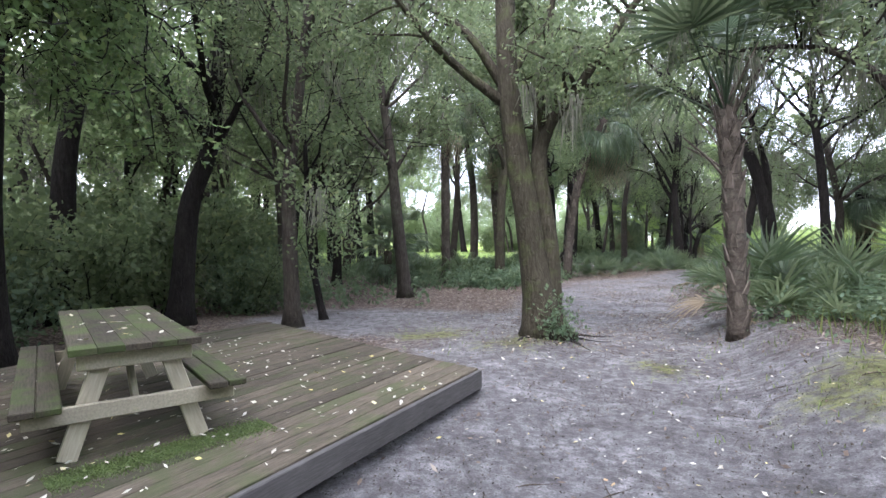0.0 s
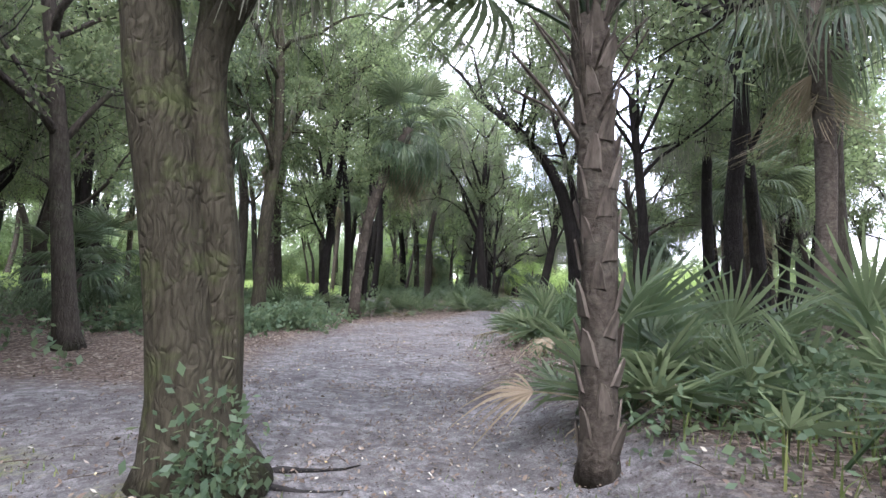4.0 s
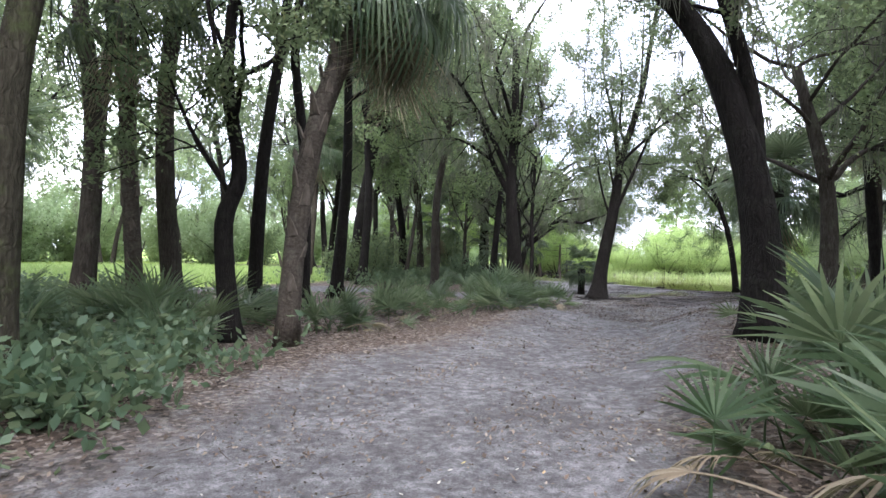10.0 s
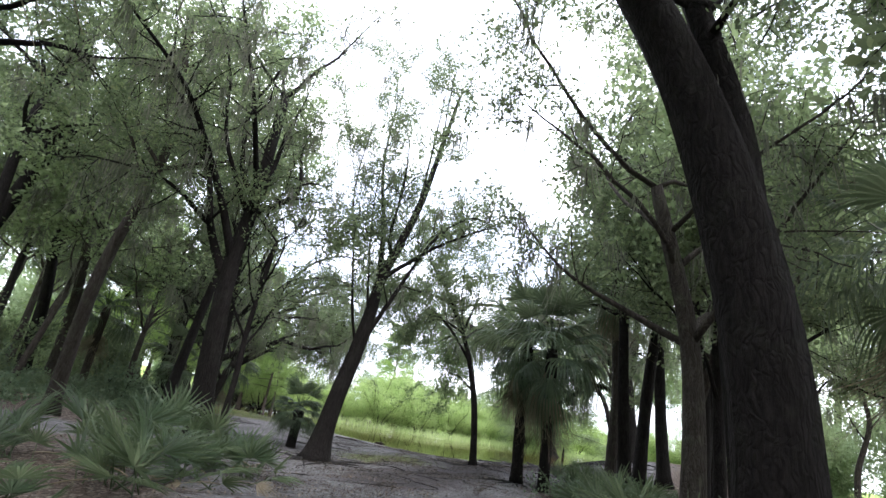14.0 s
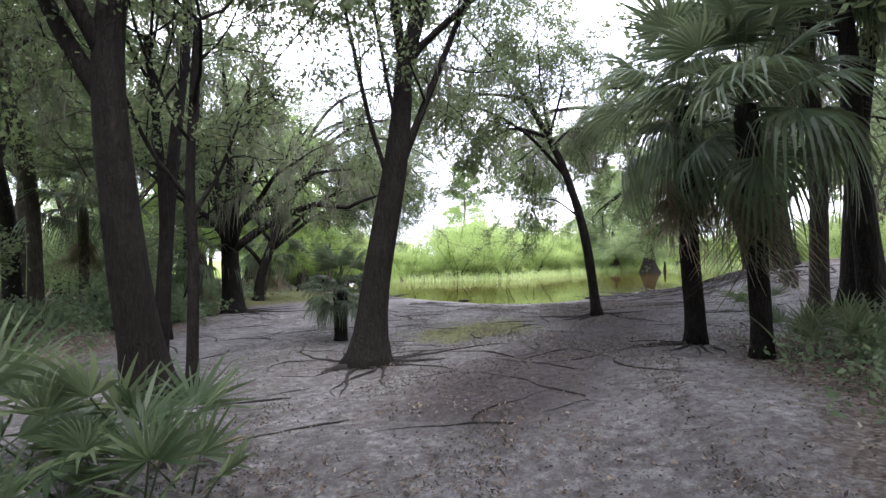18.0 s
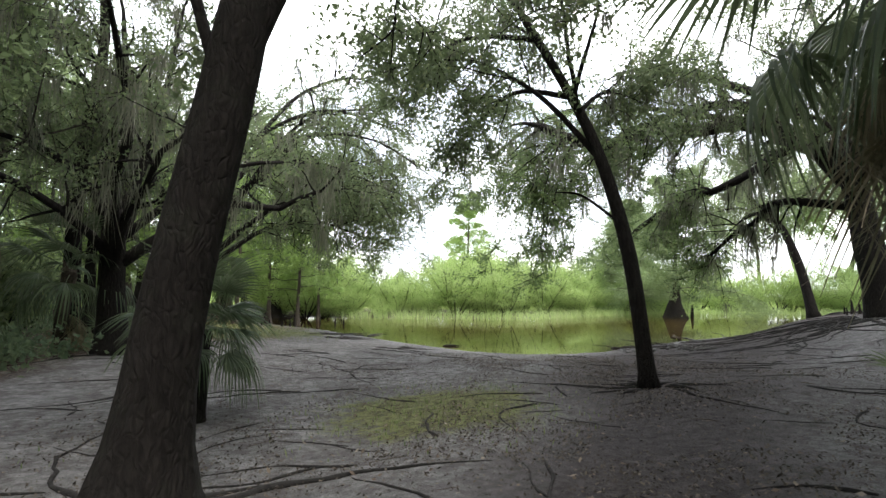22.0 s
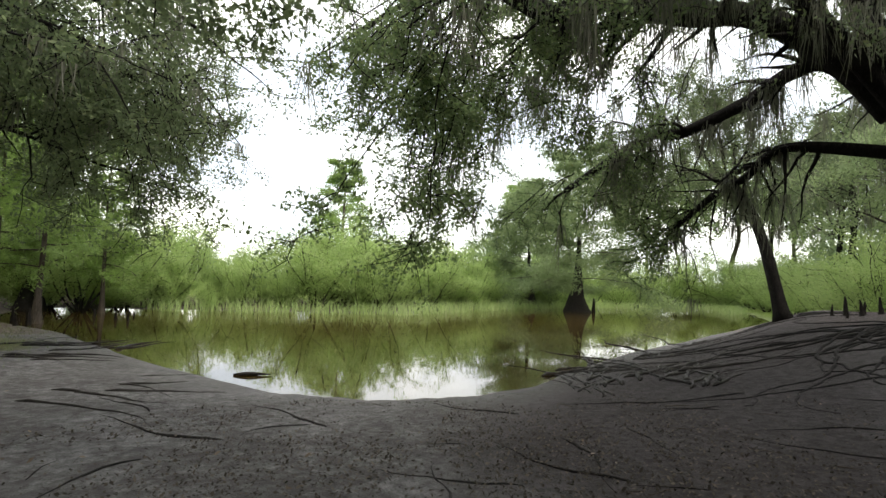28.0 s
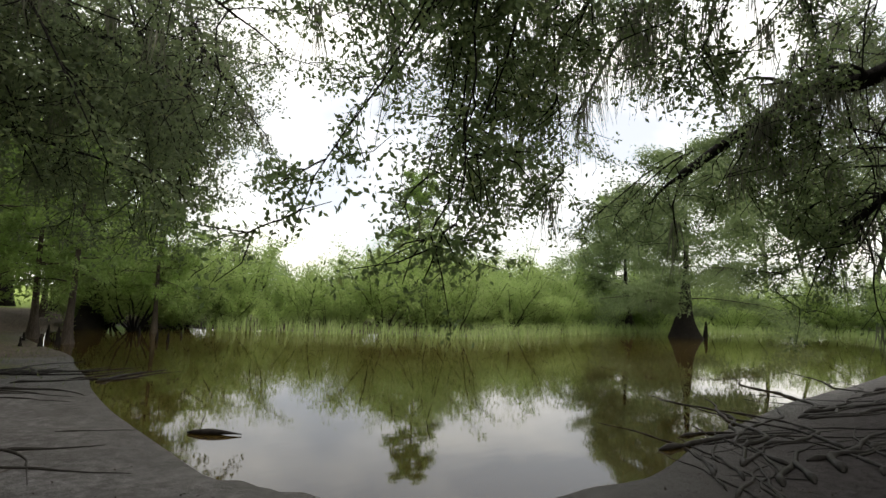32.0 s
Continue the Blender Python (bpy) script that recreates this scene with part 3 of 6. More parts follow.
def taper(r0, r1, n, power=1.0):
    return r0 + (r1 - r0) * np.linspace(0, 1, n) ** power


def trunk_tube(line, r0, r1, seed, sides=14, flare=0.55):
    n = len(line)
    R = taper(r0, r1, n)
    h = line[:, 2] - line[0, 2]
    R = R * (1 + flare * np.exp(-np.maximum(h, 0) / (r0 * 1.3)))
    return tube(line, R, sides, 0.05, seed)


def side_shoots(g, lines, count, length, wander, rise, out=0.9, frm=0.3):
    """Shoots from along lines of points; gives (line, share along the parent)."""
    made = []
    for P in lines:
        for _ in range(count):
            t = g.uniform(frm, 1.0)
            i = min(int(t * (len(P) - 1)), len(P) - 2)
            d = P[i + 1] - P[i]
            d = d / np.linalg.norm(d)
            s = g.normal(0, 1, 3)
            s[2] = s[2] * 0.5
            s -= d * (s @ d)
            s /= np.linalg.norm(s)
            made.append((branch_from(g, P[i] + (P[i + 1] - P[i]) * (t * (len(P) - 1) - i), d * 0.5 + s * out, length * g.uniform(0.5, 1.2), 5, wander, rise), t))
    return made


def tree_meshes(seed, trunk, r0, r1, limbs=(), auto=5, auto_len=3.0, sub=7, sub_len=1.4, per=100, spread=0.21, size=0.082, bark_mat=None, leaf_mat=None,
                moss=0.0, moss_len=0.7, moss_mat=None, droop=0.2, rise=0.05, limb_r=0.5, sub_rise=0.0, flare=0.55, bare=0.35, twigs=3, slim=0.5, at=None, keep=99, drapes=(), leafy=None, thick=0.25):
    """The meshes of a broad-leaved tree: trunk, limbs, fine branches, foliage and hanging moss, in its own space."""
    g = np.random.default_rng(seed)
    line = curve_line(trunk, max(10, 4 * len(trunk)))
    out = {"trunk": mesh_of("trunk", *trunk_tube(line, r0, r1, seed, flare=flare), bark_mat, True), "limb": []}
    lines = []
    for ctrl, lr in limbs:
        P = curve_line(ctrl, 5 * len(ctrl))
        lines.append((P, lr))
    for k in range(auto):
        t = 1.0 if k < 2 else g.uniform(0.55, 0.97)
        i = int(t * (len(line) - 1))
        a = k * 2.4 + g.uniform(-0.5, 0.5)
        d = np.array([np.cos(a), np.sin(a), g.uniform(0.7, 1.5)])
        P = branch_from(g, line[i], d, auto_len * g.uniform(0.75, 1.25), 9, 0.16, rise)
        lines.append((P, (r0 + (r1 - r0) * t) * limb_r * g.uniform(0.8, 1.2)))
    rest = [tube(P, taper(lr, lr * thick, len(P)), 6, 0.06, seed) for P, lr in lines[keep:]]
    for k, (P, lr) in enumerate(lines[:keep]):
        out["limb"].append(mesh_of("limb", *tube(P, taper(lr, lr * thick, len(P)), 8, 0.09, seed + k), bark_mat, True))
    subs = []
    for P, lr in lines:
        n = max(2, int(round(sub * len(P) / 10)))
        subs += [(S, lr * (1 - 0.6 * t) * 0.42) for S, t in side_shoots(g, [P], n, sub_len, 0.2, sub_rise, frm=bare)]
        subs.append((branch_from(g, P[-1], P[-1] - P[-2], sub_len * 0.8, 5, 0.18, sub_rise), lr * 0.24))
    n_subs = len(subs)
    drop = [branch_from(g, a, np.array(b) - np.array(a) + np.array([g.normal(0, 0.3), g.normal(0, 0.3), 0.9]), np.linalg.norm(np.array(b) - np.array(a)) * 1.08, 8, 0.13, -0.1) for a, b in drapes]
    subs += [(S, 0.02) for S in drop] + [(S, 0.012) for S, _ in side_shoots(g, drop, 4, 0.8, 0.2, -0.1, frm=0.15)]
    if at is not None:
        def clear(S):
            w = S[-1] + np.array([at[0], at[1], 0])
            return near_line(w[:1], w[1:2])[0] > 1.7 or min(S[:, 2]) > 3.4
        n_subs = sum(1 for q in subs[:n_subs] if clear(q[0]))
        subs = [q for q in subs if clear(q[0])]
    fine = rest + [tube(S, taper(max(r, 0.009), 0.006, len(S)), 4) for S, r in subs]
    shoots = side_shoots(g, [S for S, _ in subs], twigs, sub_len * 0.5, 0.25, max(sub_rise, -0.03), frm=0.2)
    if at is not None:
        shoots = [q for q in shoots if clear(q[0])]
    fine += [tube(S[::2], taper(0.008, 0.004, len(S[::2])), 4) for S, _ in shoots]
    out["fine_branching"] = mesh_of("fine_branching", *joined(fine), bark_mat, True)
    tips = np.concatenate([S[1:] for S, _ in shoots] + [S[2:] for S, _ in subs])
    tips = tips[g.uniform(0, 1, len(tips)) < (0.8 if leafy is None else 0.8 * leafy(tips))]
    out["foliage"] = mesh_of("foliage", *leaves_at(tips, max(2, int(per * 0.26)), spread * 0.5, size, g, slim, droop), leaf_mat)
    if moss:
        spots = np.concatenate([P[len(P) // 4:] for P, _ in lines] + [S for S, _ in subs[:n_subs]])
        spots = spots[g.uniform(0, 1, len(spots)) < moss * 0.7]
        if len(spots):
            out["moss"] = mesh_of("moss", *strands(spots, 22, 0.075, moss_len * 1.3, g, 0.011), moss_mat or MOSS)
    return out


def plant_tree(name, meshes, x, y, label, category="tree", group="", turn=0.0, scale=1.0, sink=0.06):
    ob = thing(name, pose(x, y, max(gz(x, y), WATER_Z - 0.2) - sink, 0, 0, turn) @ Matrix.Scale(scale, 4), label, category, group)
    part("trunk", meshes["trunk"], ob)
    for me in meshes["limb"]:
        part("limb", me, ob)
    part("fine_branching", meshes["fine_branching"], ob, kind="stuff")
    part("foliage", meshes["foliage"], ob, kind="stuff")
    if "moss" in meshes:
        part("moss", meshes["moss"], ob, "grey hanging moss", kind="stuff")
    return ob


def oak(seed, x, y, trunk, r0, r1, label, limbs=(), name="oak_tree", **kw):
    kw.setdefault("bark_mat", OAK_BARK)
    kw.setdefault("leaf_mat", OAK_LEAF)
    if kw.get("auto", 5):
        kw["auto"], kw["auto_len"] = kw.get("auto", 5) + 3, kw.get("auto_len", 3.0) * 1.25
    return plant_tree(name, tree_meshes(seed, trunk, r0, r1, limbs, at=(x, y), **kw), x, y, label)


jg = np.random.default_rng(61)
J_DRAPES = [((0.6 + 2.2 * u, -0.4 - 0.8 * u, 6.4 + 1.2 * u), (1.0 + 2.6 * u + jg.normal(0, 0.5), 0.3 + 1.8 * jg.uniform(), jg.uniform(4.4, 6.4))) for u in jg.uniform(0, 1, 6)]
J_DRAPES += [((-0.3, 0.2, 6.4 + u), (-0.9 - 1.2 * u, 0.6 + jg.normal(0, 0.8), jg.uniform(4.4, 6.6))) for u in jg.uniform(0, 1, 3)]
# the twin-stemmed oak at the start, then the trees along the walk
oak(1, 1.57, 8.0, [(0, 0, 0), (-0.26, 0, 1.7), (-0.44, 0, 2.8), (-0.6, 0.05, 4.3), (-0.55, 0.4, 7.0)], 0.24, 0.13, "twin-stemmed live oak with grey furrowed bark at the path edge",
    [([(0.1, -0.02, -0.05), (0.07, -0.02, 1.25), (-0.12, 0.0, 2.6), (0.0, 0.0, 3.15), (0.24, 0, 3.5), (0.55, 0, 3.9), (0.95, 0, 4.5), (1.9, 0.2, 5.8)], 0.165), ([(-0.12, 0.0, 2.6), (-0.08, 0.02, 3.76), (0.08, 0.1, 4.6), (0.25, 0.3, 6.5)], 0.1),
     ([(-0.55, 0.05, 3.7), (-1.2, 0.2, 4.7), (-2.2, 0.6, 5.5)], 0.09)], auto=4, auto_len=3.2, sub=5, moss=0.10, bark_mat=MOSSY_BARK, flare=1.0)
oak(2, 5.6, 5.7, [(0, 0, 0), (-0.1, 0.16, 1.77), (-0.19, 0.31, 2.93), (-0.3, 0.49, 3.7), (-0.4, 0.6, 6.5)], 0.16, 0.10, "dark oak with spreading limbs above saw palmettos",
    [([(-0.13, 0.22, 2.2), (-0.31, 0.52, 2.82), (-0.52, 0.86, 3.28), (-0.85, 1.4, 3.65), (-1.5, 2.4, 3.9)], 0.075), ([(-0.12, 0.2, 2.1), (-0.04, 0.08, 2.7), (0.02, 0, 3.4), (0.4, 0.1, 5.2)], 0.09)], auto=2, auto_len=2.8, sub=4, per=48, moss=0.12, bark_mat=OAK_BARK)
oak(3, -1.05, 14.9, [(0, 0, 0), (-0.25, -0.05, 2.4), (-0.45, -0.1, 4.6), (-1.0, -0.2, 8.2)], 0.19, 0.09, "slender grey oak beyond the sandy clearing",
    [([(-0.3, -0.05, 3.6), (0.3, 0.2, 4.6), (1.1, 0.5, 5.6)], 0.07)], auto=5, auto_len=3.0, moss=0.15)
oak(4, 2.02, 18.9, [(0, 0, 0), (0.05, 0, 2.6), (0.25, 0.05, 5.0), (0.1, 0.1, 8.5)], 0.18, 0.10, "tall oak with mossy greenish bark beside the path",
    [([(0.2, 0.05, 4.4), (0.7, 0.2, 5.6), (1.5, 0.5, 7.2)], 0.085)], auto=5, auto_len=3.2, bark_mat=MOSSY_BARK, moss=0.1)
oak(5, 4.1, 21.4, [(0, 0, 0), (-0.15, 0, 1.8), (0.05, 0, 2.7), (-0.15, 0.05, 4.2), (0.0, 0.1, 6.5)], 0.16, 0.07, "thin crooked dark oak beside palms", [([(-0.05, 0, 2.3), (-0.6, -0.3, 3.2), (-1.0, -0.3, 4.2)], 0.05)], auto=4, auto_len=2.4, bark_mat=BACKLIT_BARK)
oak(6, 11.25, 18.05, [(0, 0, 0), (-0.08, 0.1, 1.9), (-0.32, 0.45, 3.7), (-0.75, 0.95, 5.0), (-1.5, 1.7, 6.2), (-2.6, 2.7, 7.5)], 0.27, 0.10, "leaning oak with dark furrowed bark arching over the path",
    [([(-0.1, 0.15, 2.1), (-0.05, 0.3, 3.8), (-0.45, 0.8, 6.0), (-0.9, 1.2, 8.0)], 0.16), ([(-0.6, 0.8, 4.6), (-1.6, 0.6, 5.6), (-2.6, 0.3, 6.2)], 0.08), ([(-0.25, 0.5, 4.8), (0.8, 0.2, 6.2), (2.2, -0.4, 7.4), (3.4, -1.2, 8.2)], 0.08), ([(-0.5, 0.85, 6.2), (0.6, 1.2, 8.0), (1.8, 1.6, 9.4)], 0.07), ([(-1.5, 1.7, 6.2), (-1.7, 3.0, 7.8), (-1.2, 4.6, 9.2)], 0.07), ([(-0.8, 1.15, 7.6), (-0.7, 0.4, 9.2), (0.2, -0.6, 10.4)], 0.06)], auto=6, auto_len=3.2, per=72, bark_mat=BACKLIT_BARK, moss=0.12)
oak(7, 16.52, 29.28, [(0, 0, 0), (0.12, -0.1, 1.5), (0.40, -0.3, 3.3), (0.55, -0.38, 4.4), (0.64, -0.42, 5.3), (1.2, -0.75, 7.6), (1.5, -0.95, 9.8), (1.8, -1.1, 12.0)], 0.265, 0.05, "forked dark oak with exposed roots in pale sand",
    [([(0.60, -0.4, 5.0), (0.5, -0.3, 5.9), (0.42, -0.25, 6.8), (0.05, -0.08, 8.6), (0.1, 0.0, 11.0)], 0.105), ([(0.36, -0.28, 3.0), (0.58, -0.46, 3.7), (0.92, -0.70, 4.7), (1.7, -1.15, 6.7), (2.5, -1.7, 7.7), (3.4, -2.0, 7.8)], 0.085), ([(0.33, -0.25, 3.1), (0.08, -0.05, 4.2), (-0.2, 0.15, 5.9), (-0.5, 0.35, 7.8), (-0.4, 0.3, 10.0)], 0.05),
     ([(0.46, -0.32, 4.0), (0.2, -0.2, 5.6), (0.0, -0.1, 7.2), (-0.3, -0.4, 8.8)], 0.04), ([(1.2, -0.75, 7.6), (0.9, -1.2, 9.4), (0.7, -1.5, 11.2)], 0.05)], auto=3, auto_len=3.0, per=64, sub=7, bark_mat=BACKLIT_BARK, moss=0.05, flare=1.0, drapes=J_DRAPES)
oak(8, 13.2, 29.4, [(0.1, 0, 0), (-0.2, -0.1, 2.0), (-0.35, -0.1, 4.0), (-0.2, 0.0, 6.0), (-0.1, 0.2, 9)], 0.26, 0.12, "straight oak behind low palmettos", [([(-0.3, -0.1, 3.6), (-0.9, 0.3, 4.9), (-1.3, 0.6, 6.4), (-2.2, 1.2, 8.0)], 0.12), ([(-1.0, 0.3, 5.0), (-2.2, 0.4, 5.6), (-3.6, 0.2, 5.4)], 0.06), ([(-0.35, -0.1, 4.2), (-1.4, -0.2, 6.0), (-2.8, -0.8, 7.3), (-4.4, -1.6, 7.8)], 0.1), ([(-0.2, 0, 6.0), (-1.6, -1.4, 7.6), (-3.0, -2.8, 8.6)], 0.08)], auto=4, auto_len=3.6, per=38, bark_mat=BACKLIT_BARK, moss=0.2)
oak(9, 13.82, 29.55, [(0, 0, 0), (0.05, 0, 1.6), (0.03, 0.02, 3.0), (0.2, 0.1, 5.2)], 0.085, 0.05, "thin young oak with a forked stem", [([(0.03, 0, 2.4), (0.5, 0.2, 3.1), (0.9, 0.3, 4.1)], 0.04), ([(0.03, 0, 2.6), (-0.5, 0.1, 3.4), (-0.9, 0.3, 4.6)], 0.04)], auto=2, auto_len=2.0, sub_len=1.1, sub=4, per=42, bark_mat=BACKLIT_BARK)
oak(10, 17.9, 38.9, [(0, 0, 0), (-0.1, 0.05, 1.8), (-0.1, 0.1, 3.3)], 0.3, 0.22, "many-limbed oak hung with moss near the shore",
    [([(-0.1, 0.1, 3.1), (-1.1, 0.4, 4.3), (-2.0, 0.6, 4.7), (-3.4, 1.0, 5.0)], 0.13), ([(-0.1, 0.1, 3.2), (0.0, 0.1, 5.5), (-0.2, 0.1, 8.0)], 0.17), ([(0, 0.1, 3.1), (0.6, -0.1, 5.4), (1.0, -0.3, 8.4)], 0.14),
     ([(0, 0.1, 2.6), (1.0, -0.3, 3.6), (2.4, -0.8, 4.6), (4.2, -1.2, 4.9)], 0.11)], auto=5, auto_len=4.0, per=46, moss=0.3, moss_len=1.0, bark_mat=BACKLIT_BARK)
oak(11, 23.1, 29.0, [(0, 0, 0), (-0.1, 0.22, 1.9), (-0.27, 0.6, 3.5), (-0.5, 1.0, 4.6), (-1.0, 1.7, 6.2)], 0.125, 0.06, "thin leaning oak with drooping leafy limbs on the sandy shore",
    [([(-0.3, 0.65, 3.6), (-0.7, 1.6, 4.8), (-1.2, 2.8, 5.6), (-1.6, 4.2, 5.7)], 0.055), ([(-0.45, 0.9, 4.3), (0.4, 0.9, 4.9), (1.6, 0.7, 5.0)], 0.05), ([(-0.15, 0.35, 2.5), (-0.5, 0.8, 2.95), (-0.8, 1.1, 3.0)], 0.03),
     ([(-0.5, 1.0, 4.6), (-0.3, 2.4, 5.1), (0.2, 4.0, 4.9), (0.6, 5.4, 4.2)], 0.05), ([(-0.8, 1.4, 5.6), (-1.2, 3.0, 6.0), (-1.0, 5.0, 5.6)], 0.05)], auto=2, auto_len=2.4, sub_rise=-0.03, moss=0.06, bark_mat=BACKLIT_BARK, sub=9)
# the great live oak over the pond: leafy twigs hang in a curtain from its outer limbs
vg = np.random.default_rng(71)
V_DRAPES = []
for u, w in zip(vg.uniform(0, 1, 20), vg.normal(0, 1, 20)):
    V_DRAPES.append(((-7.4 + 3.6 * u + 0.3 * w, 6.2 + 2.2 * u + 0.5 * w, 5.0 + 0.7 * u), (-8.4 + 4.2 * u + 0.4 * w, 7.4 + 1.6 * u + 0.7 * w, vg.uniform(0.9, 3.4))))
for u, w in zip(vg.uniform(0, 1, 10), vg.normal(0, 1, 10)):
    V_DRAPES.append(((-5.6 + 4.4 * u, 5.4 - 1.6 * u + 0.3 * w, 5.8), (-5.8 + 4.6 * u + 0.3 * w, 6.6 - 1.2 * u + 0.4 * w, vg.uniform(3.2, 4.8))))
for u, w in zip(vg.uniform(0, 1, 9), vg.normal(0, 1, 9)):
    V_DRAPES.append(((-0.2 - 0.4 * u, 4.8 + 3.2 * u, 4.4 - 1.2 * u), (-0.4 + 0.5 * w, 5.4 + 3.8 * u, vg.uniform(1.6, 2.8))))
for u, w in zip(vg.uniform(0, 1, 6), vg.normal(0, 1, 6)):
    V_DRAPES.append(((0.3, 3.6 + 1.6 * u, 3.0 - 1.0 * u), (0.5 + 0.4 * w, 4.2 + 1.8 * u, vg.uniform(0.8, 1.8))))
O_DRAPES = []
for _ in range(20):
    u, w = vg.uniform(0, 1), vg.normal(0, 0.9)
    O_DRAPES.append(((1.6 + 4.6 * u, -0.9 - 1.2 * u + w, 5.0 + 1.6 * vg.uniform(0, 1)), (2.6 + 4.6 * u, -1.2 - 1.2 * u + w * 1.6, vg.uniform(3.0, 5.2) - 0.5 * u)))
for u, v in zip(vg.uniform(0, 1, 22), vg.uniform(0, 1, 22)):
    O_DRAPES.append(((5.4 + 3.0 * u, -0.6 + 1.6 * v, 6.4 - 0.6 * u), (6.0 + 2.6 * u, -0.4 + 3.0 * v, vg.uniform(2.5, 4.6))))
for u, v in zip(vg.uniform(0, 1, 14), vg.uniform(0, 1, 14)):
    O_DRAPES.append(((6.4 + 2.6 * u, 1.6 + 1.6 * v, 8.4 - 0.6 * u), (6.8 + 2.6 * u, 1.4 + 2.4 * v, vg.uniform(3.4, 6.6))))
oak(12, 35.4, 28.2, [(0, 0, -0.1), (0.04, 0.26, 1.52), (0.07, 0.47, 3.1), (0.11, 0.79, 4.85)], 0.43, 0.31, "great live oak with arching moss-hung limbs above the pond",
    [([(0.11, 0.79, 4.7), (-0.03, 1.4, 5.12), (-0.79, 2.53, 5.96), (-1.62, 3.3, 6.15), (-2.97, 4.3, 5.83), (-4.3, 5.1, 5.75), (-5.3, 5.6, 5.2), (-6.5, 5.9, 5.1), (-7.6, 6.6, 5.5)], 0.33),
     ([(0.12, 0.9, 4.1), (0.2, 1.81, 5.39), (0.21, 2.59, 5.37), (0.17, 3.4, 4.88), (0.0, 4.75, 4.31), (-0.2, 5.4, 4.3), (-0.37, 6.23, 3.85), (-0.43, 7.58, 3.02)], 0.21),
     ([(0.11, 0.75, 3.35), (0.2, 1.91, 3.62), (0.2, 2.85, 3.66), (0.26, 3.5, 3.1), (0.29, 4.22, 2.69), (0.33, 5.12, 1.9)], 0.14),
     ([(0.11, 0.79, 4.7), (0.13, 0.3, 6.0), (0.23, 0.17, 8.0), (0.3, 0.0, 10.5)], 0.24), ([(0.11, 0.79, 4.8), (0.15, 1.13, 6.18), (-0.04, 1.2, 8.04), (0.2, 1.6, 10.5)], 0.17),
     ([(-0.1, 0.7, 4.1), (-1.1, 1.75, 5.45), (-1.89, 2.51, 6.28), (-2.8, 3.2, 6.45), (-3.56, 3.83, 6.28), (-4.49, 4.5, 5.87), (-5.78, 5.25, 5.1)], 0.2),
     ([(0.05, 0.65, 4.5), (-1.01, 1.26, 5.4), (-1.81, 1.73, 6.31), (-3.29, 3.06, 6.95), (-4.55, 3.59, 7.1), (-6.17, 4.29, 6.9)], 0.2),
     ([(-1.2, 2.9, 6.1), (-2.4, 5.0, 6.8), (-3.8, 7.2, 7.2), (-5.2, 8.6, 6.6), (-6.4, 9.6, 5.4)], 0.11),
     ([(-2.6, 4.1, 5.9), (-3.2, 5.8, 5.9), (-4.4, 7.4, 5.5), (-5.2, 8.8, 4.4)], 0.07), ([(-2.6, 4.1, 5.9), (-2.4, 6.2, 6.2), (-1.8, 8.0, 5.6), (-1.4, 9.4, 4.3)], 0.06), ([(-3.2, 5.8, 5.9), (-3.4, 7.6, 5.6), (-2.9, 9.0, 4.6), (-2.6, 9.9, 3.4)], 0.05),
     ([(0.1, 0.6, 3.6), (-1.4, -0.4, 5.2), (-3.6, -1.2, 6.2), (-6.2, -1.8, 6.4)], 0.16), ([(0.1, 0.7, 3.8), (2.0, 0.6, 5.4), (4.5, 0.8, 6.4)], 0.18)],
    auto=0, sub=8, sub_len=1.7, per=48, size=0.08, sub_rise=-0.14, moss=0.3, moss_len=1.15, bark_mat=BACKLIT_BARK, flare=0.35, bare=0.2, twigs=4, spread=0.15, thick=0.4, leafy=lambda P: np.clip(0.06 + np.where(P[:, 0] < -3.6, 0.9, 0.72 * (P[:, 1] > 4.9)) + 0.25 * (P[:, 2] > 6.6), 0, 1), leaf_mat=LIVE_OAK_LEAF, drapes=V_DRAPES)
oak(13, 40.8, 31.3, [(0, 0, 0), (-0.03, 0.5, 2.3), (-0.08, 1.1, 3.9), (-0.5, 2.0, 5.0)], 0.2, 0.1, "leaning bare-stemmed oak on the bank", [([(-0.08, 1.1, 3.9), (-1.2, 2.2, 4.6), (-2.6, 3.2, 4.2)], 0.07)], auto=3, auto_len=2.4, moss=0.25, bark_mat=BACKLIT_BARK)
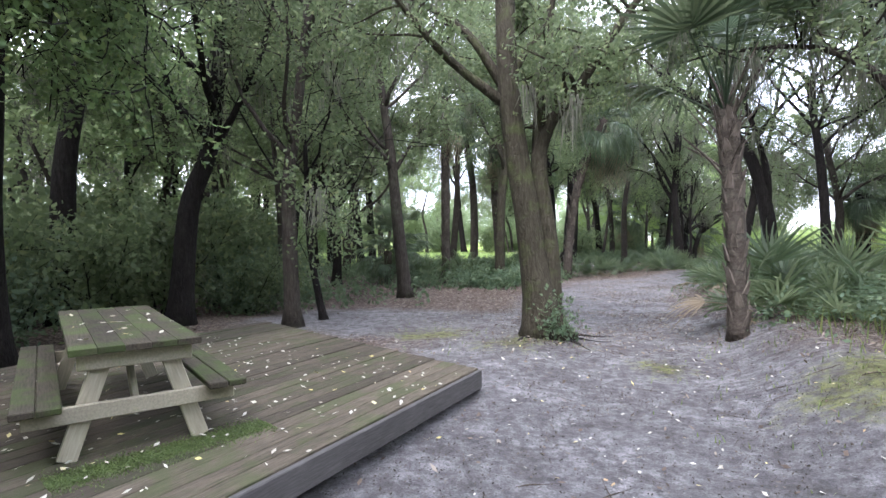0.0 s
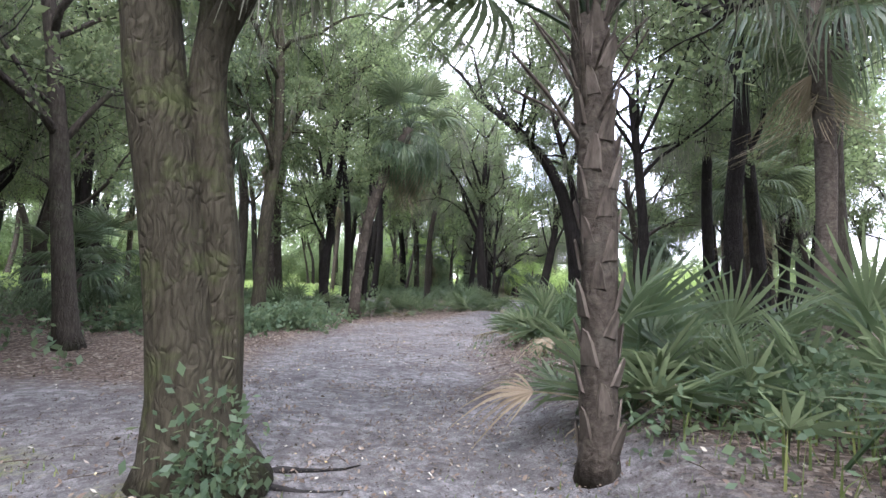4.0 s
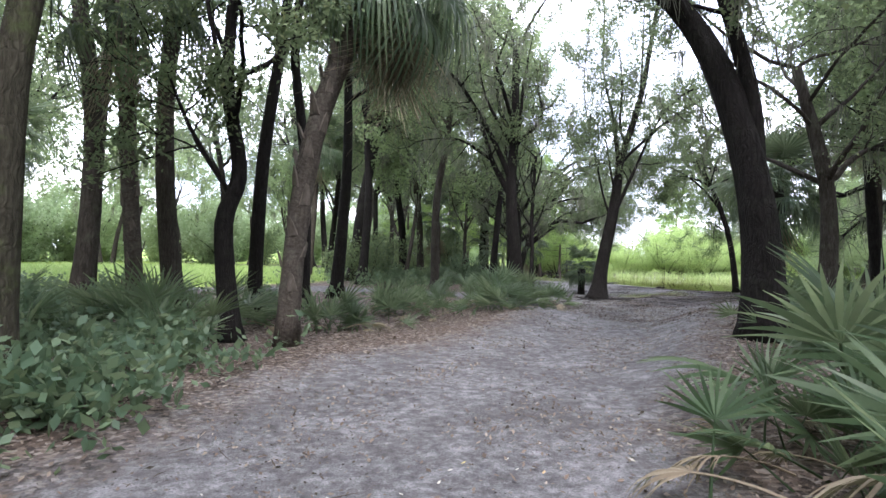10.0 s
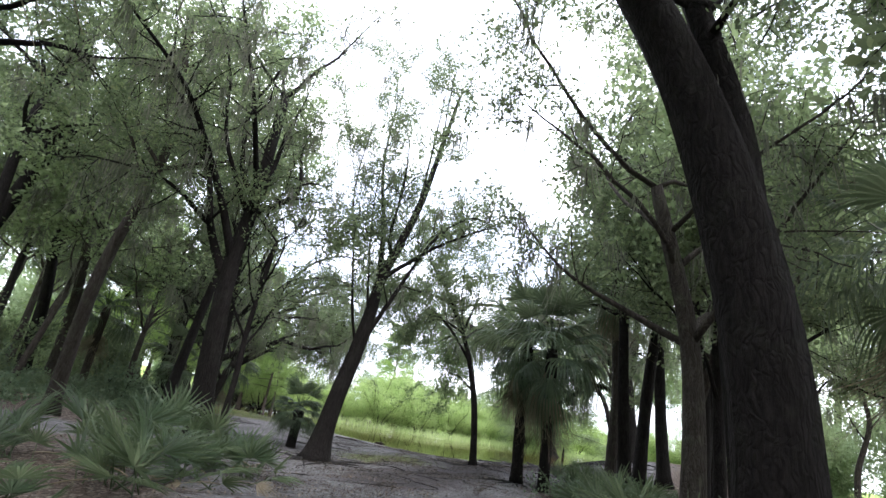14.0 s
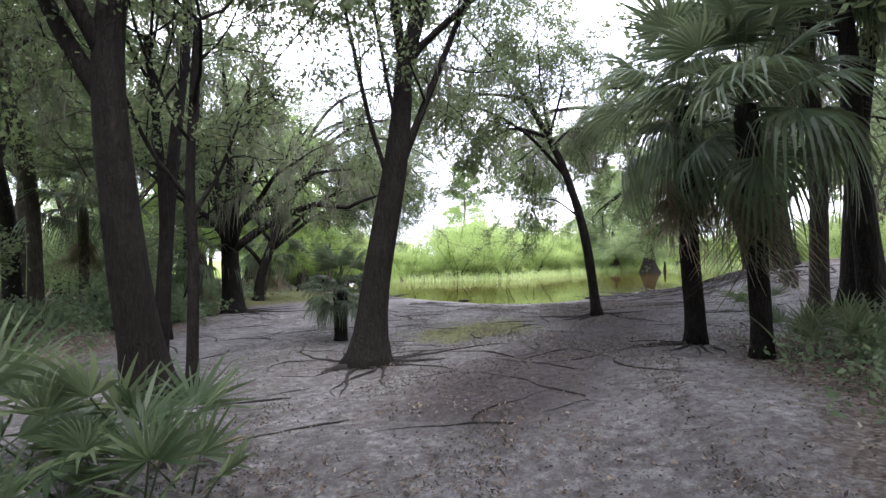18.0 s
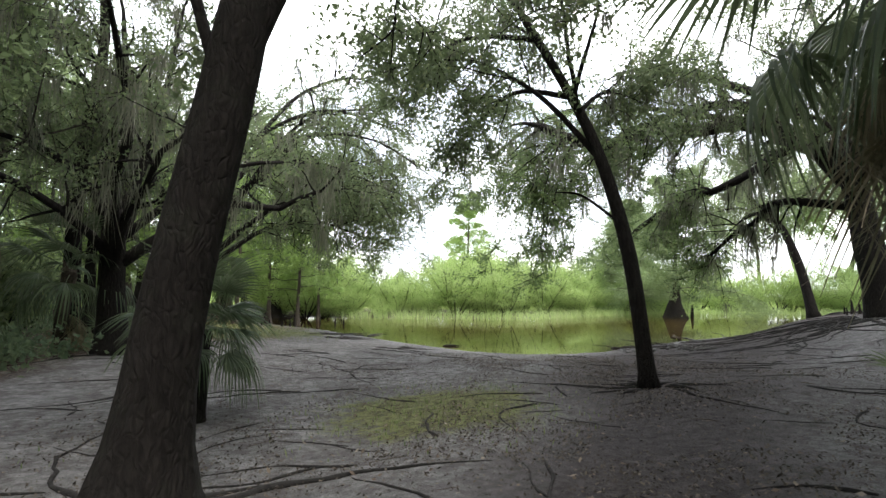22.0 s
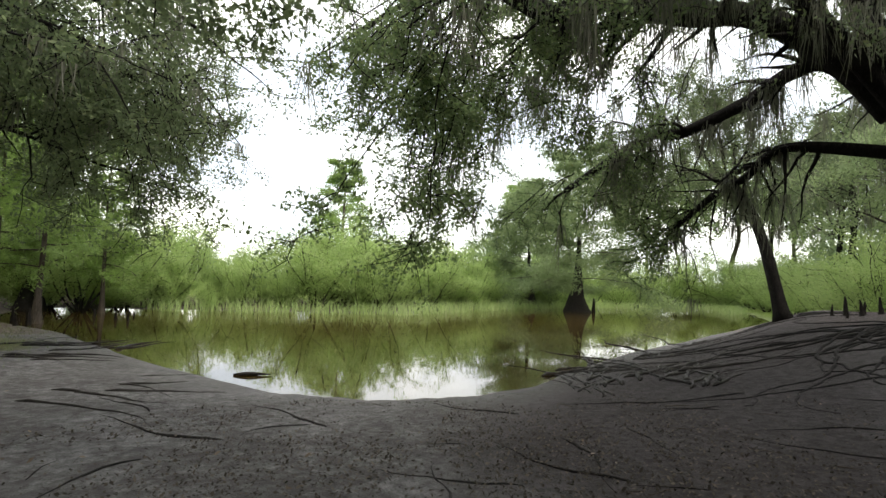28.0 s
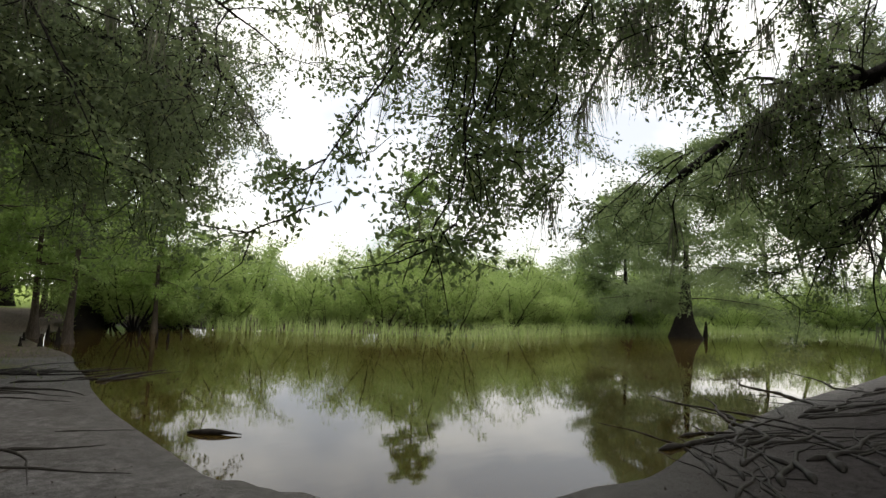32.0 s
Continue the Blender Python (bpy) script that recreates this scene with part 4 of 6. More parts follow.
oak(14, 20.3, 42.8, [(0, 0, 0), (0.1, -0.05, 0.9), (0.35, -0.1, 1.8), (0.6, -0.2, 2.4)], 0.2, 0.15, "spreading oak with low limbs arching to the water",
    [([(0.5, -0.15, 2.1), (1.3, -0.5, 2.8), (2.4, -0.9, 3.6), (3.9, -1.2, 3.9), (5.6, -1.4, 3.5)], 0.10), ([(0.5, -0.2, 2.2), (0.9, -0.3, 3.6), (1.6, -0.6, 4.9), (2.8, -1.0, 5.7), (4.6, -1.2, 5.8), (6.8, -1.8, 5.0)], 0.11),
     ([(0.6, -0.2, 2.4), (0.9, 0.1, 4.4), (2.0, -0.4, 6.6), (4.0, -1.4, 7.8), (6.2, -2.4, 7.4)], 0.12), ([(0.6, -0.2, 2.4), (1.4, -1.0, 4.6), (2.6, -2.6, 6.8), (4.2, -4.2, 7.2)], 0.10), ([(1.6, -0.6, 4.9), (3.4, -2.0, 5.6), (5.0, -3.4, 5.0)], 0.06), ([(0.9, 0.1, 4.4), (2.6, 0.6, 6.2), (4.8, 0.6, 7.6), (7.2, 0.2, 7.0), (8.6, -0.2, 5.6)], 0.1), ([(2.0, -0.4, 6.6), (3.6, -0.2, 8.6), (5.6, -0.8, 9.6), (7.6, -1.4, 8.8)], 0.09), ([(1.4, -1.0, 4.6), (3.2, -1.6, 6.6), (5.4, -2.4, 6.8), (7.4, -3.0, 5.8)], 0.08), ([(2.6, 0.6, 6.2), (5.0, 1.6, 8.2), (7.4, 2.6, 8.8), (9.2, 3.0, 7.8)], 0.08)], auto=3, auto_len=3.6, sub=10, per=44, size=0.085, spread=0.16, sub_rise=-0.04, moss=0.14, sub_len=2.0, bark_mat=BACKLIT_BARK, drapes=O_DRAPES)
for sd, x, y, tr, r0, lab in ((21, -5.0, 10.0, [(0, 0, 0), (0.1, 0.2, 2.2), (0.5, 0.3, 3.6), (0.8, 0.2, 6)], 0.22, "leaning dark oak behind the deck"), (22, -2.75, 9.6, [(0, 0, 0), (-0.05, 0, 2.6), (0.05, 0.1, 3.6), (0.3, 0.2, 6)], 0.15, "grey oak beside the deck"),
                              (23, -2.4, 10.6, [(0, 0, 0), (-0.3, 0.1, 1.6), (-0.4, 0.2, 3.6)], 0.08, "thin crooked sapling beside the deck"), (24, -4.7, 15.0, [(0, 0, 0), (0.1, 0, 2), (-0.2, 0.2, 5)], 0.12, "thin dark oak in the shade"),
                              (25, -3.7, 18.2, [(0, 0, 0), (0.05, 0, 1.9), (-0.3, 0.2, 3.1), (-0.9, 0.4, 4.6)], 0.16, "crooked dark oak at the meadow edge"), (26, -4.2, 22.5, [(0, 0, 0), (0.3, 0, 2.2), (0.6, 0.2, 4.6)], 0.2, "dark forked oak by the meadow"),
                              (27, 8.2, 42.6, [(0, 0, 0), (0.3, 0, 3.0), (0.6, 0.1, 6.5)], 0.2, "tall oak at the meadow edge"), (28, 14.9, 38.7, [(0, 0, 0), (0, 0, 2.4), (0.2, 0.2, 5)], 0.12, "thin oak in the shaded wood"),
                              (29, 18.0, 43.5, [(0, 0, 0), (0, 0, 2.8), (0.2, 0, 5.5)], 0.18, "oak in the shoreline wood"), (30, 31.0, 27.0, [(0, 0, 0), (-0.3, 0.1, 2.2), (-0.2, 0.4, 4.8)], 0.18, "dark oak behind the palms"),
                              (31, 9.8, 13.4, [(0, 0, 0), (-0.1, 0.1, 2.6), (-0.4, 0.2, 5.2)], 0.14, "oak rising among green palmettos"), (32, 14.5, 19.5, [(0, 0, 0), (0.2, 0.1, 2.4), (0, 0.6, 5)], 0.17, "spreading oak hung with moss"),
                              (33, 20.5, 20.6, [(0, 0, 0), (0.1, 0.1, 2.4), (0.5, 0.3, 5)], 0.15, "oak on the sandy bank"), (35, 13.6, 30.1, [(0, 0, 0), (0.05, 0.02, 2.6), (-0.1, 0.2, 5)], 0.085, "thin dark oak beside two others"), (34, 13.0, 47.5, [(0, 0, 0), (0.1, 0.1, 2.4), (0.1, 0.3, 6)], 0.2, "oak in the shaded wood")):
    oak(sd, x, y, tr, r0, r0 * 0.5, lab, auto=4 if sd in (23, 35) else 6, auto_len=3.0, per=44 if sd in (22, 23, 28, 32, 35) else 84, moss=0.06 if sd in (21, 22, 23, 24) else 0.16, bark_mat=BACKLIT_BARK if sd % 2 else OAK_BARK)


# an oak whose dark leafy limbs hang over the deck
D_DRAPES = [((0.6 + 1.8 * u, -0.4 - 1.2 * v, 5.2), (0.8 + 2.0 * u, -0.6 - 1.6 * v, 3.0 + 1.4 * w)) for u, v, w in vg.uniform(0, 1, (16, 3))]
oak(36, -5.7, 6.6, [(0, 0, 0), (0.1, -0.1, 2.2), (0.2, -0.1, 4.4), (0.1, 0.2, 7.0)], 0.2, 0.1, "dark oak whose leafy limbs hang over the deck",
    [([(0.15, -0.1, 3.6), (0.8, -0.5, 4.8), (1.6, -1.2, 5.3), (2.6, -1.9, 5.2)], 0.08), ([(0.2, -0.1, 4.2), (0.6, -0.9, 5.4), (0.9, -2.0, 5.8)], 0.07)], auto=4, auto_len=2.6, sub=7, per=40, moss=0.2, bark_mat=BACKLIT_BARK, leaf_mat=LIVE_OAK_LEAF, drapes=D_DRAPES)


# ---- cypresses ----
def cypress_meshes(seed, tall, r0, buttress, leaf_from=0.35, moss=0.2, reach=2.0, leaf_mat=None, per=14, bark_mat=None, size=0.16):
    g = np.random.default_rng(seed)
    n = 16
    line = np.stack([0.04 * np.sin(np.linspace(0, 4, n) + seed), 0.04 * np.cos(np.linspace(0, 3, n)), np.linspace(0, 1, n) ** 1.4 * tall], 1)
    R = taper(r0, r0 * 0.25, n) + buttress * np.exp(-line[:, 2] / (buttress * 1.5 + 0.15))
    out = {"trunk": mesh_of("trunk", *tube(line, R, 16, 0.07, seed), bark_mat or CYPRESS_BARK, True), "limb": []}
    tips, fine, mtops = [], [], []
    for k in range(26):
        z = tall * (leaf_from + (1 - leaf_from) * k / 26)
        a = k * 2.4 + g.uniform(-0.4, 0.4)
        ln = reach * (1.15 - 0.8 * k / 26) * g.uniform(0.7, 1.2)
        P = branch_from(g, (0, 0, z), np.array([np.cos(a), np.sin(a), 0.12]), ln, 7, 0.1, -0.015)
        if k < 8:
            out["limb"].append(mesh_of("limb", *tube(P, taper(0.035, 0.012, len(P)), 5), CYPRESS_BARK, True))
        else:
            fine.append(tube(P, taper(0.025, 0.008, len(P)), 4))
        for S, _ in side_shoots(g, [P], 6, ln * 0.4, 0.15, -0.03, frm=0.25):
            fine.append(tube(S[::2], taper(0.008, 0.004, 3), 4))
            tips.append(S[1:])
        mtops.append(P[2:])
    out["fine_branching"] = mesh_of("fine_branching", *joined(fine), CYPRESS_BARK, True)
    out["foliage"] = mesh_of("foliage", *leaves_at(np.concatenate(tips), per, 0.075 * reach, size, g, 0.3, 0.3, 0.4), leaf_mat or CYPRESS_LEAF)
    mt = np.concatenate(mtops)
    out["moss"] = mesh_of("moss", *strands(mt[g.uniform(0, 1, len(mt)) < moss], 8, 0.06, 0.8, g, 0.012), MOSS)
    return out


CYP = [cypress_meshes(51, 12, 0.27, 0.45, 0.22, 0.3, 2.6, bark_mat=BACKLIT_BARK, per=18), cypress_meshes(52, 8.5, 0.14, 0.22, 0.3, 0.12, 2.1, per=24), cypress_meshes(53, 12.0, 0.17, 0.95, 0.15, 0.12, 5.6, LIME_LEAF, 84, WET_BARK, 0.2)]
for k, x, y, s, t, lab in ((0, 29.0, 55.8, 1.0, 20, "bald cypress with a flared base standing in shallow water"), (1, 25.5, 60.5, 1.15, 80, "slim bald cypress with feathery light green foliage"), (1, 27.4, 49.4, 0.75, 130, "young bald cypress at the water's edge"),
                           (1, 28.2, 61.5, 0.9, 200, "slim bald cypress with feathery light green foliage"), (1, 30.6, 53.4, 0.7, 260, "young bald cypress at the water's edge"), (0, 23.4, 64, 1.1, 300, "bald cypress standing among others"),
                           (2, 56.5, 44.3, 1.0, 45, "bald cypress with a swollen dark base standing in the pond"), (1, 72, 57.3, 1.5, 10, "slim bald cypress at the far shore"), (0, 33, 62, 1.0, 140, "bald cypress behind the willows"),
                           (1, 26.2, 66, 1.2, 60, "slim bald cypress with feathery foliage"), (1, 20.5, 56.5, 1.1, 30, "slim bald cypress with feathery foliage"), (1, 24.2, 55.4, 0.9, 310, "slim bald cypress with feathery foliage"), (0, 21.0, 60.5, 1.2, 210, "bald cypress with a pale trunk among others"), (1, 18.4, 62.5, 1.3, 250, "slim bald cypress with feathery foliage"), (0, 29.5, 66, 1.2, 20, "bald cypress behind the willows"), (1, 22.5, 58.5, 1.0, 170, "slim bald cypress with feathery foliage"), (1, 26.8, 51.5, 0.8, 15, "young bald cypress with bright feathery foliage"), (1, 24.8, 50.4, 0.85, 95, "young bald cypress with bright feathery foliage"), (1, 29.6, 58.6, 0.95, 190, "young bald cypress with bright feathery foliage"), (1, 26.0, 56.8, 0.9, 280, "young bald cypress with bright feathery foliage"), (1, 50, 61, 1.3, 75, "slim cypress rising above the willows"), (2, 60.5, 50.2, 0.85, 160, "leafy cypress standing in shallow water")):
    plant_tree("bald_cypress", CYP[k], x, y, lab, "tree", turn=t, scale=s, sink=0.15)


def knee_mesh(seed, h, r):
    g = np.random.default_rng(seed)
    n = 7
    line = np.stack([g.normal(0, 0.02, n).cumsum() * h, g.normal(0, 0.02, n).cumsum() * h, np.linspace(-0.3, 1, n) * h], 1)
    return mesh_of("cypress_knee", *tube(line, r * np.array([1.3, 1.15, 0.9, 0.7, 0.55, 0.42, 0.2]), 8, 0.1, seed), WET_BARK, True)


KNEES = [knee_mesh(i, h, r) for i, (h, r) in enumerate(((0.3, 0.06), (0.45, 0.07), (0.22, 0.05), (1.4, 0.2)))]
kg = np.random.default_rng(5)
for cx, cy, n, sp in ((28.8, 52.5, 12, 1.6), (26.6, 49.5, 8, 0.9), (24.6, 53.5, 8, 1.4), (29.8, 50.8, 5, 0.6)):
    for _ in range(n):
        x, y = cx + kg.normal(0, sp), cy + kg.normal(0, sp)
        tagged(new("cypress_knee", KNEES[kg.integers(0, 3)]), "dark pointed cypress knee rising from wet ground", "tree root", "cypress knees").matrix_world = pose(x, y, max(gz(x, y), WATER_Z - 0.25), 0, 0, kg.uniform(0, 360)) @ Matrix.Scale(kg.uniform(0.7, 1.3), 4)
for x, y, s in ((39.0, 29.5, 0.38), (39.5, 29.8, 0.45), (40.0, 29.4, 0.34), (39.3, 29.1, 0.4), (38.6, 29.8, 0.28), (39.8, 30.1, 0.3)):
    tagged(new("cypress_knee", KNEES[3]), "weathered dark stump standing beside the great oak", "tree stump", "stumps on the bank").matrix_world = pose(x, y, gz(x, y) - 0.12, 0, 0, 90 * x) @ Matrix.Scale(s, 4)
for x, y, s in ((58.6, 43.9, 1.0), (59.1, 44.2, 0.6), (24.6, 54.6, 0.8)):
    tagged(new("cypress_knee", KNEES[3]), "tall dark cypress knee standing in the pond", "tree root", "cypress knees").matrix_world = pose(x, y, max(gz(x, y), WATER_Z - 0.45)) @ Matrix.Scale(s, 4)


# ---- palms ----
def fan_frond(name, mat, seed, petiole, radius, count, open_deg, arch, droop, ragged=0.1, split=0.34):
    """A fan leaf that points along +x: a stalk, then blades that are joined near the stalk and split and droop towards their tips."""
    g = np.random.default_rng(seed)
    ms = []
    n = 6
    t = np.linspace(0, 1, n)
    stalk = np.stack([t * petiole, 0 * t, -arch * 0.35 * petiole * t ** 2], 1)
    ms.append(tube(stalk, taper(0.016, 0.009, n) * (radius / 0.8) ** 0.5, 4))
    hub = stalk[-1]
    slope = -arch * 0.7
    da = radians(open_deg * 2) / count
    segs = 7
    for k in range(count):
        a = -radians(open_deg) + (k + 0.5) * da
        L = radius * (0.72 + 0.28 * np.cos(a * 0.55)) * (1 + g.normal(0, ragged * 0.5))
        s = np.linspace(0, 1, segs + 1)
        x, y = np.cos(a) * s * L, np.sin(a) * s * L
        z = slope * np.maximum(x, 0) * 0.8 - arch * (np.maximum(x, 0) ** 2) * 0.5 / radius - droop * L * np.clip(s - 0.45, 0, 1) ** 1.6 * (1.2 + g.uniform(-0.3, 0.5)) - 0.10 * np.abs(y)
        shrink = 1 - 0.35 * droop * np.clip(s - 0.5, 0, 1)
        c = np.stack([x * shrink, y * shrink, z], 1) + hub
        w = np.minimum(2 * s * L * np.tan(da / 2) * 1.02, 2 * split * L * np.tan(da / 2)) * np.clip((1.03 - s) / (1.0 - split), 0.03, 1) ** 0.75 * 0.5
        w[1:] = np.maximum(w[1:], 0.002)
        side = np.stack([-np.sin(a) + 0 * s, np.cos(a) + 0 * s, 0 * s + 0.6 * (1 if k % 2 else -1)], 1)
        V = np.empty((2 * (segs + 1), 3))
        V[0::2], V[1::2] = c - side * w[:, None], c + side * w[:, None]
        F = np.array([[2 * i, 2 * i + 1, 2 * i + 3, 2 * i + 2] for i in range(segs)])
        ms.append((V, F))
    me = mesh_of(name, *joined(ms), mat)
    tone = me.attributes.new("tone", "FLOAT", "POINT")
    tone.data.foreach_set("value", np.concatenate([np.full(len(V), g.uniform(0, 1)) for V, _ in ms]).astype(np.float32))
    bm = bmesh.new()
    bm.from_mesh(me)
    bmesh.ops.remove_doubles(bm, verts=bm.verts, dist=0.0004)
    bm.to_mesh(me)
    bm.free()
    return me


SABAL = [fan_frond("frond", PALM_LEAF, 60 + i, p, r, 28, o, a, d, ragged=0.2, split=0.42) for i, (p, r, o, a, d) in enumerate(((1.0, 0.92, 118, 0.4, 0.8), (0.9, 0.92, 105, 0.6, 1.25), (1.2, 0.88, 95, 0.2, 0.4)))]
SABAL_DEAD = [fan_frond("dead_frond", DEAD_FROND, 70 + i, 0.8, 0.8, 28, 60, 0.9, 1.5, ragged=0.4) for i in range(2)]
SAW = [fan_frond("frond", PALMETTO_LEAF, 80 + i, p, r, n, o, a, d, ragged=0.2, split=0.36) for i, (p, r, n, o, a, d) in enumerate(((0.50, 0.62, 17, 92, 0.1, 0.06), (0.70, 0.66, 17, 76, 0.16, 0.3), (0.42, 0.56, 16, 105, 0.04, 0.04)))]
SAW_DEAD = [fan_frond("dead_frond", DEAD_FROND, 90, 0.6, 0.42, 18, 70, 0.7, 0.7, ragged=0.4)]


def boot_mesh():
    """A split old leaf base that sticks up and out from a palm trunk."""
    V = [(0, -0.085, 0), (0, 0.085, 0), (0.026, 0.07, 0.02), (0.026, -0.07, 0.02), (0.028, -0.05, 0.2), (0.028, 0.055, 0.2), (0.05, 0.045, 0.2), (0.05, -0.04, 0.2), (0.05, -0.02, 0.31), (0.05, 0.028, 0.28), (0.064, 0.022, 0.28), (0.064, -0.016, 0.31)]
    F = [(3, 2, 1, 0), (0, 1, 5, 4), (1, 2, 6, 5), (2, 3, 7, 6), (3, 0, 4, 7), (4, 5, 9, 8), (5, 6, 10, 9), (6, 7, 11, 10), (7, 4, 8, 11), (8, 9, 10, 11)]
    return mesh_of("boot", V, F, BOOT)


BOOT_ME = boot_mesh()
STALKS = [mesh_of("old_stalk", *tube(curve_line([(0.05, 0, 0), (h * 0.5, 0, 0.02), (h, 0, -0.03)], 6), taper(0.022, 0.008, 6), 5), BOOT, True) for h in (0.6, 0.85, 1.1)]


def frond_turn(p, az, el, roll=0.0, s=1.0):
    """The pose of a frond at p that points az degrees round and el degrees up."""
    return Matrix.Translation(p) @ Euler((0, 0, radians(az))).to_matrix().to_4x4() @ Euler((0, -radians(el), 0)).to_matrix().to_4x4() @ Euler((radians(roll), 0, 0)).to_matrix().to_4x4() @ Matrix.Scale(s, 4)


def sabal(seed, x, y, trunk, r, label, fronds=26, dead=8, boots=0, size=1.0, boot_from=0.3, name="sabal_palm", mat=None, low=-23, stubs=0):
    g = np.random.default_rng(seed)
    ob = thing(name, pose(x, y, gz(x, y) - 0.05), label, "palm")
    line = curve_line(trunk, 12)
    R = np.full(12, r) * np.array([1.35, 1.1, 1.0, 1.0, 0.98, 1.0, 1.02, 1.0, 1.0, 1.05, 1.1, 0.9])
    stem = part("trunk", mesh_of("trunk", *tube(line, R, 14, 0.04, seed), mat or PALM_BARK, True), ob)
    for k in range(boots):
        t = boot_from + (1 - boot_from) * (k + 0.5) / boots
        f = t * 11
        i = min(int(f), 10)
        p = line[i] + (line[i + 1] - line[i]) * (f - i)
        az = k * 137.5 + g.uniform(-12, 12)
        m = Matrix.Translation(p) @ Euler((0, 0, radians(az))).to_matrix().to_4x4() @ Matrix.Translation((r * 0.86, 0, 0)) @ Euler((radians(g.uniform(-14, 14)), radians(g.uniform(-2, 9)), 0)).to_matrix().to_4x4() @ Matrix.Scale(g.uniform(0.8, 1.15) * 0.85 * r / 0.14, 4)
        part("boot", BOOT_ME, stem, "grey split leaf base" if k == 0 else "", m)
    top = Vector(line[-1])
    for k in range(stubs):
        u = k / stubs
        part("old_stalk", STALKS[k % 3], ob, "bare grey leaf stalk" if k == 0 else "", frond_turn(top + Vector((0, 0, -1.0 * u)), k * 137.5 + g.uniform(-15, 15), 66 - 26 * u + g.uniform(-8, 8), 0, g.uniform(0.7, 1.1)))
    for k in range(fronds):
        u = k / fronds
        el = 82 - (82 - low) * u + g.uniform(-8, 8)
        me = SABAL[2] if el > 45 else SABAL[0] if el > 10 else SABAL[1]
        part("frond", me, ob, "", frond_turn(top + Vector((0, 0, 0.12 - 0.3 * u)), k * 137.5 + g.uniform(-15, 15), el, g.uniform(-20, 20), size * g.uniform(0.8, 1.1)))
    for k in range(dead):
        part("dead_frond", SABAL_DEAD[k % 2], ob, "brown hanging dead frond" if k == 0 else "", frond_turn(top + Vector((0, 0, -0.3 - 0.25 * g.uniform(0, 1))), k * 137.5 + 40, g.uniform(-75, -45), g.uniform(-25, 25), size * g.uniform(0.8, 1.1)))
    return ob


sabal(101, 4.07, 7.27, [(0, 0, 0), (-0.04, 0.02, 1.6), (-0.14, 0.06, 3.2)], 0.125, "cabbage palm with split grey leaf bases at the path edge", 15, 0, 54, 1.15, 0.05, low=46, stubs=26)
sabal(102, 0.1, 18.5, [(0, 0, 0), (0.0, 0, 3.0), (0.0, 0.02, 6.5)], 0.15, "tall cabbage palm with a scaly trunk beside the path", 26, 4, 44, 1.0, 0.0)
sabal(103, 2.48, 23.1, [(0, 0, 0), (-0.2, 0, 3), (-0.3, 0, 6.0)], 0.14, "cabbage palm with criss-crossed leaf bases", 24, 8, 34, 1.0, 0.0)
sabal(104, 4.88, 20.8, [(0, 0, 0), (0.12, 0, 1.8), (0.42, 0.1, 3.5), (0.9, 0.2, 4.9), (1.65, 0.4, 6.4)], 0.16, "leaning cabbage palm with a reddish trunk and drooping fan leaves", 34, 18, 44, 1.05, 0.08, low=-42)
sabal(105, 20.1, 25.4, [(0, 0, 0), (-0.03, 0.06, 1.9), (-0.02, 0.1, 3.8)], 0.15, "dark-trunked cabbage palm with broad drooping fans in the sand", 22, 9, 0, 0.95, mat=BACKLIT_BARK, low=-28)
sabal(106, 19.55, 24.3, [(0, 0, 0), (0.0, 0.03, 1.7), (-0.02, 0.12, 3.5)], 0.14, "cabbage palm with a ragged trunk and pale lower fans", 26, 9, 0, 0.95, 0.1, mat=BACKLIT_BARK, low=-34)
sabal(107, 24.5, 24.75, [(0, 0, 0), (0.0, -0.05, 3.2), (-0.05, 0.2, 6.8)], 0.17, "tall straight cabbage palm behind the others", 26, 10, 0, 1.1, mat=OAK_BARK)
sabal(108, 17.62, 31.98, [(0, 0, 0), (0.02, 0, 0.6), (0.02, 0, 1.15)], 0.15, "short young cabbage palm with a stubby dark trunk", 36, 0, 0, 0.5, 0.3, mat=BACKLIT_BARK, low=-16)
sabal(109, 7.0, 40.6, [(0, 0, 0), (0.2, 0, 3.5), (0.3, 0, 7.0)], 0.15, "tall cabbage palm at the meadow edge", 24, 8, 0, 1.0)
sabal(110, -1.8, 20.6, [(0, 0, 0), (0.02, 0, 0.8), (0.0, 0, 1.5)], 0.15, "short cabbage palm with dark hanging fans", 18, 6, 0, 0.8)
sabal(111, -4.3, 36.0, [(0, 0, 0), (0.0, 0, 2.8), (0.0, 0, 5.4)], 0.13, "cabbage palm in the meadow", 22, 8, 0, 1.0)
sabal(112, -1.9, 18.2, [(0, 0, 0), (0.0, 0, 0.5), (0.0, 0, 1.2)], 0.13, "short cabbage palm in the undergrowth", 16, 4, 0, 0.7)
sabal(114, 20.9, 43.9, [(0, 0, 0), (0.2, 0, 0.9), (0.4, 0, 2.2)], 0.15, "leaning cabbage palm by the shore", 22, 6, 0, 0.95)
sabal(115, 17.0, 39.6, [(0, 0, 0), (0.0, 0, 0.9), (0.1, 0, 1.9)], 0.14, "low cabbage palm under the oak", 18, 5, 8, 0.85)
sabal(117, 17.2, 17.0, [(0, 0, 0), (0.0, 0.1, 2.4), (0.0, 0.2, 4.8)], 0.14, "cabbage palm with brown hanging fronds", 22, 12, 0, 1.0)
sabal(118, 9.6, 9.6, [(0, 0, 0), (0.1, 0.0, 2.6), (0.1, 0.2, 5.4)], 0.14, "tall cabbage palm among oaks", 22, 5, 0, 1.0)
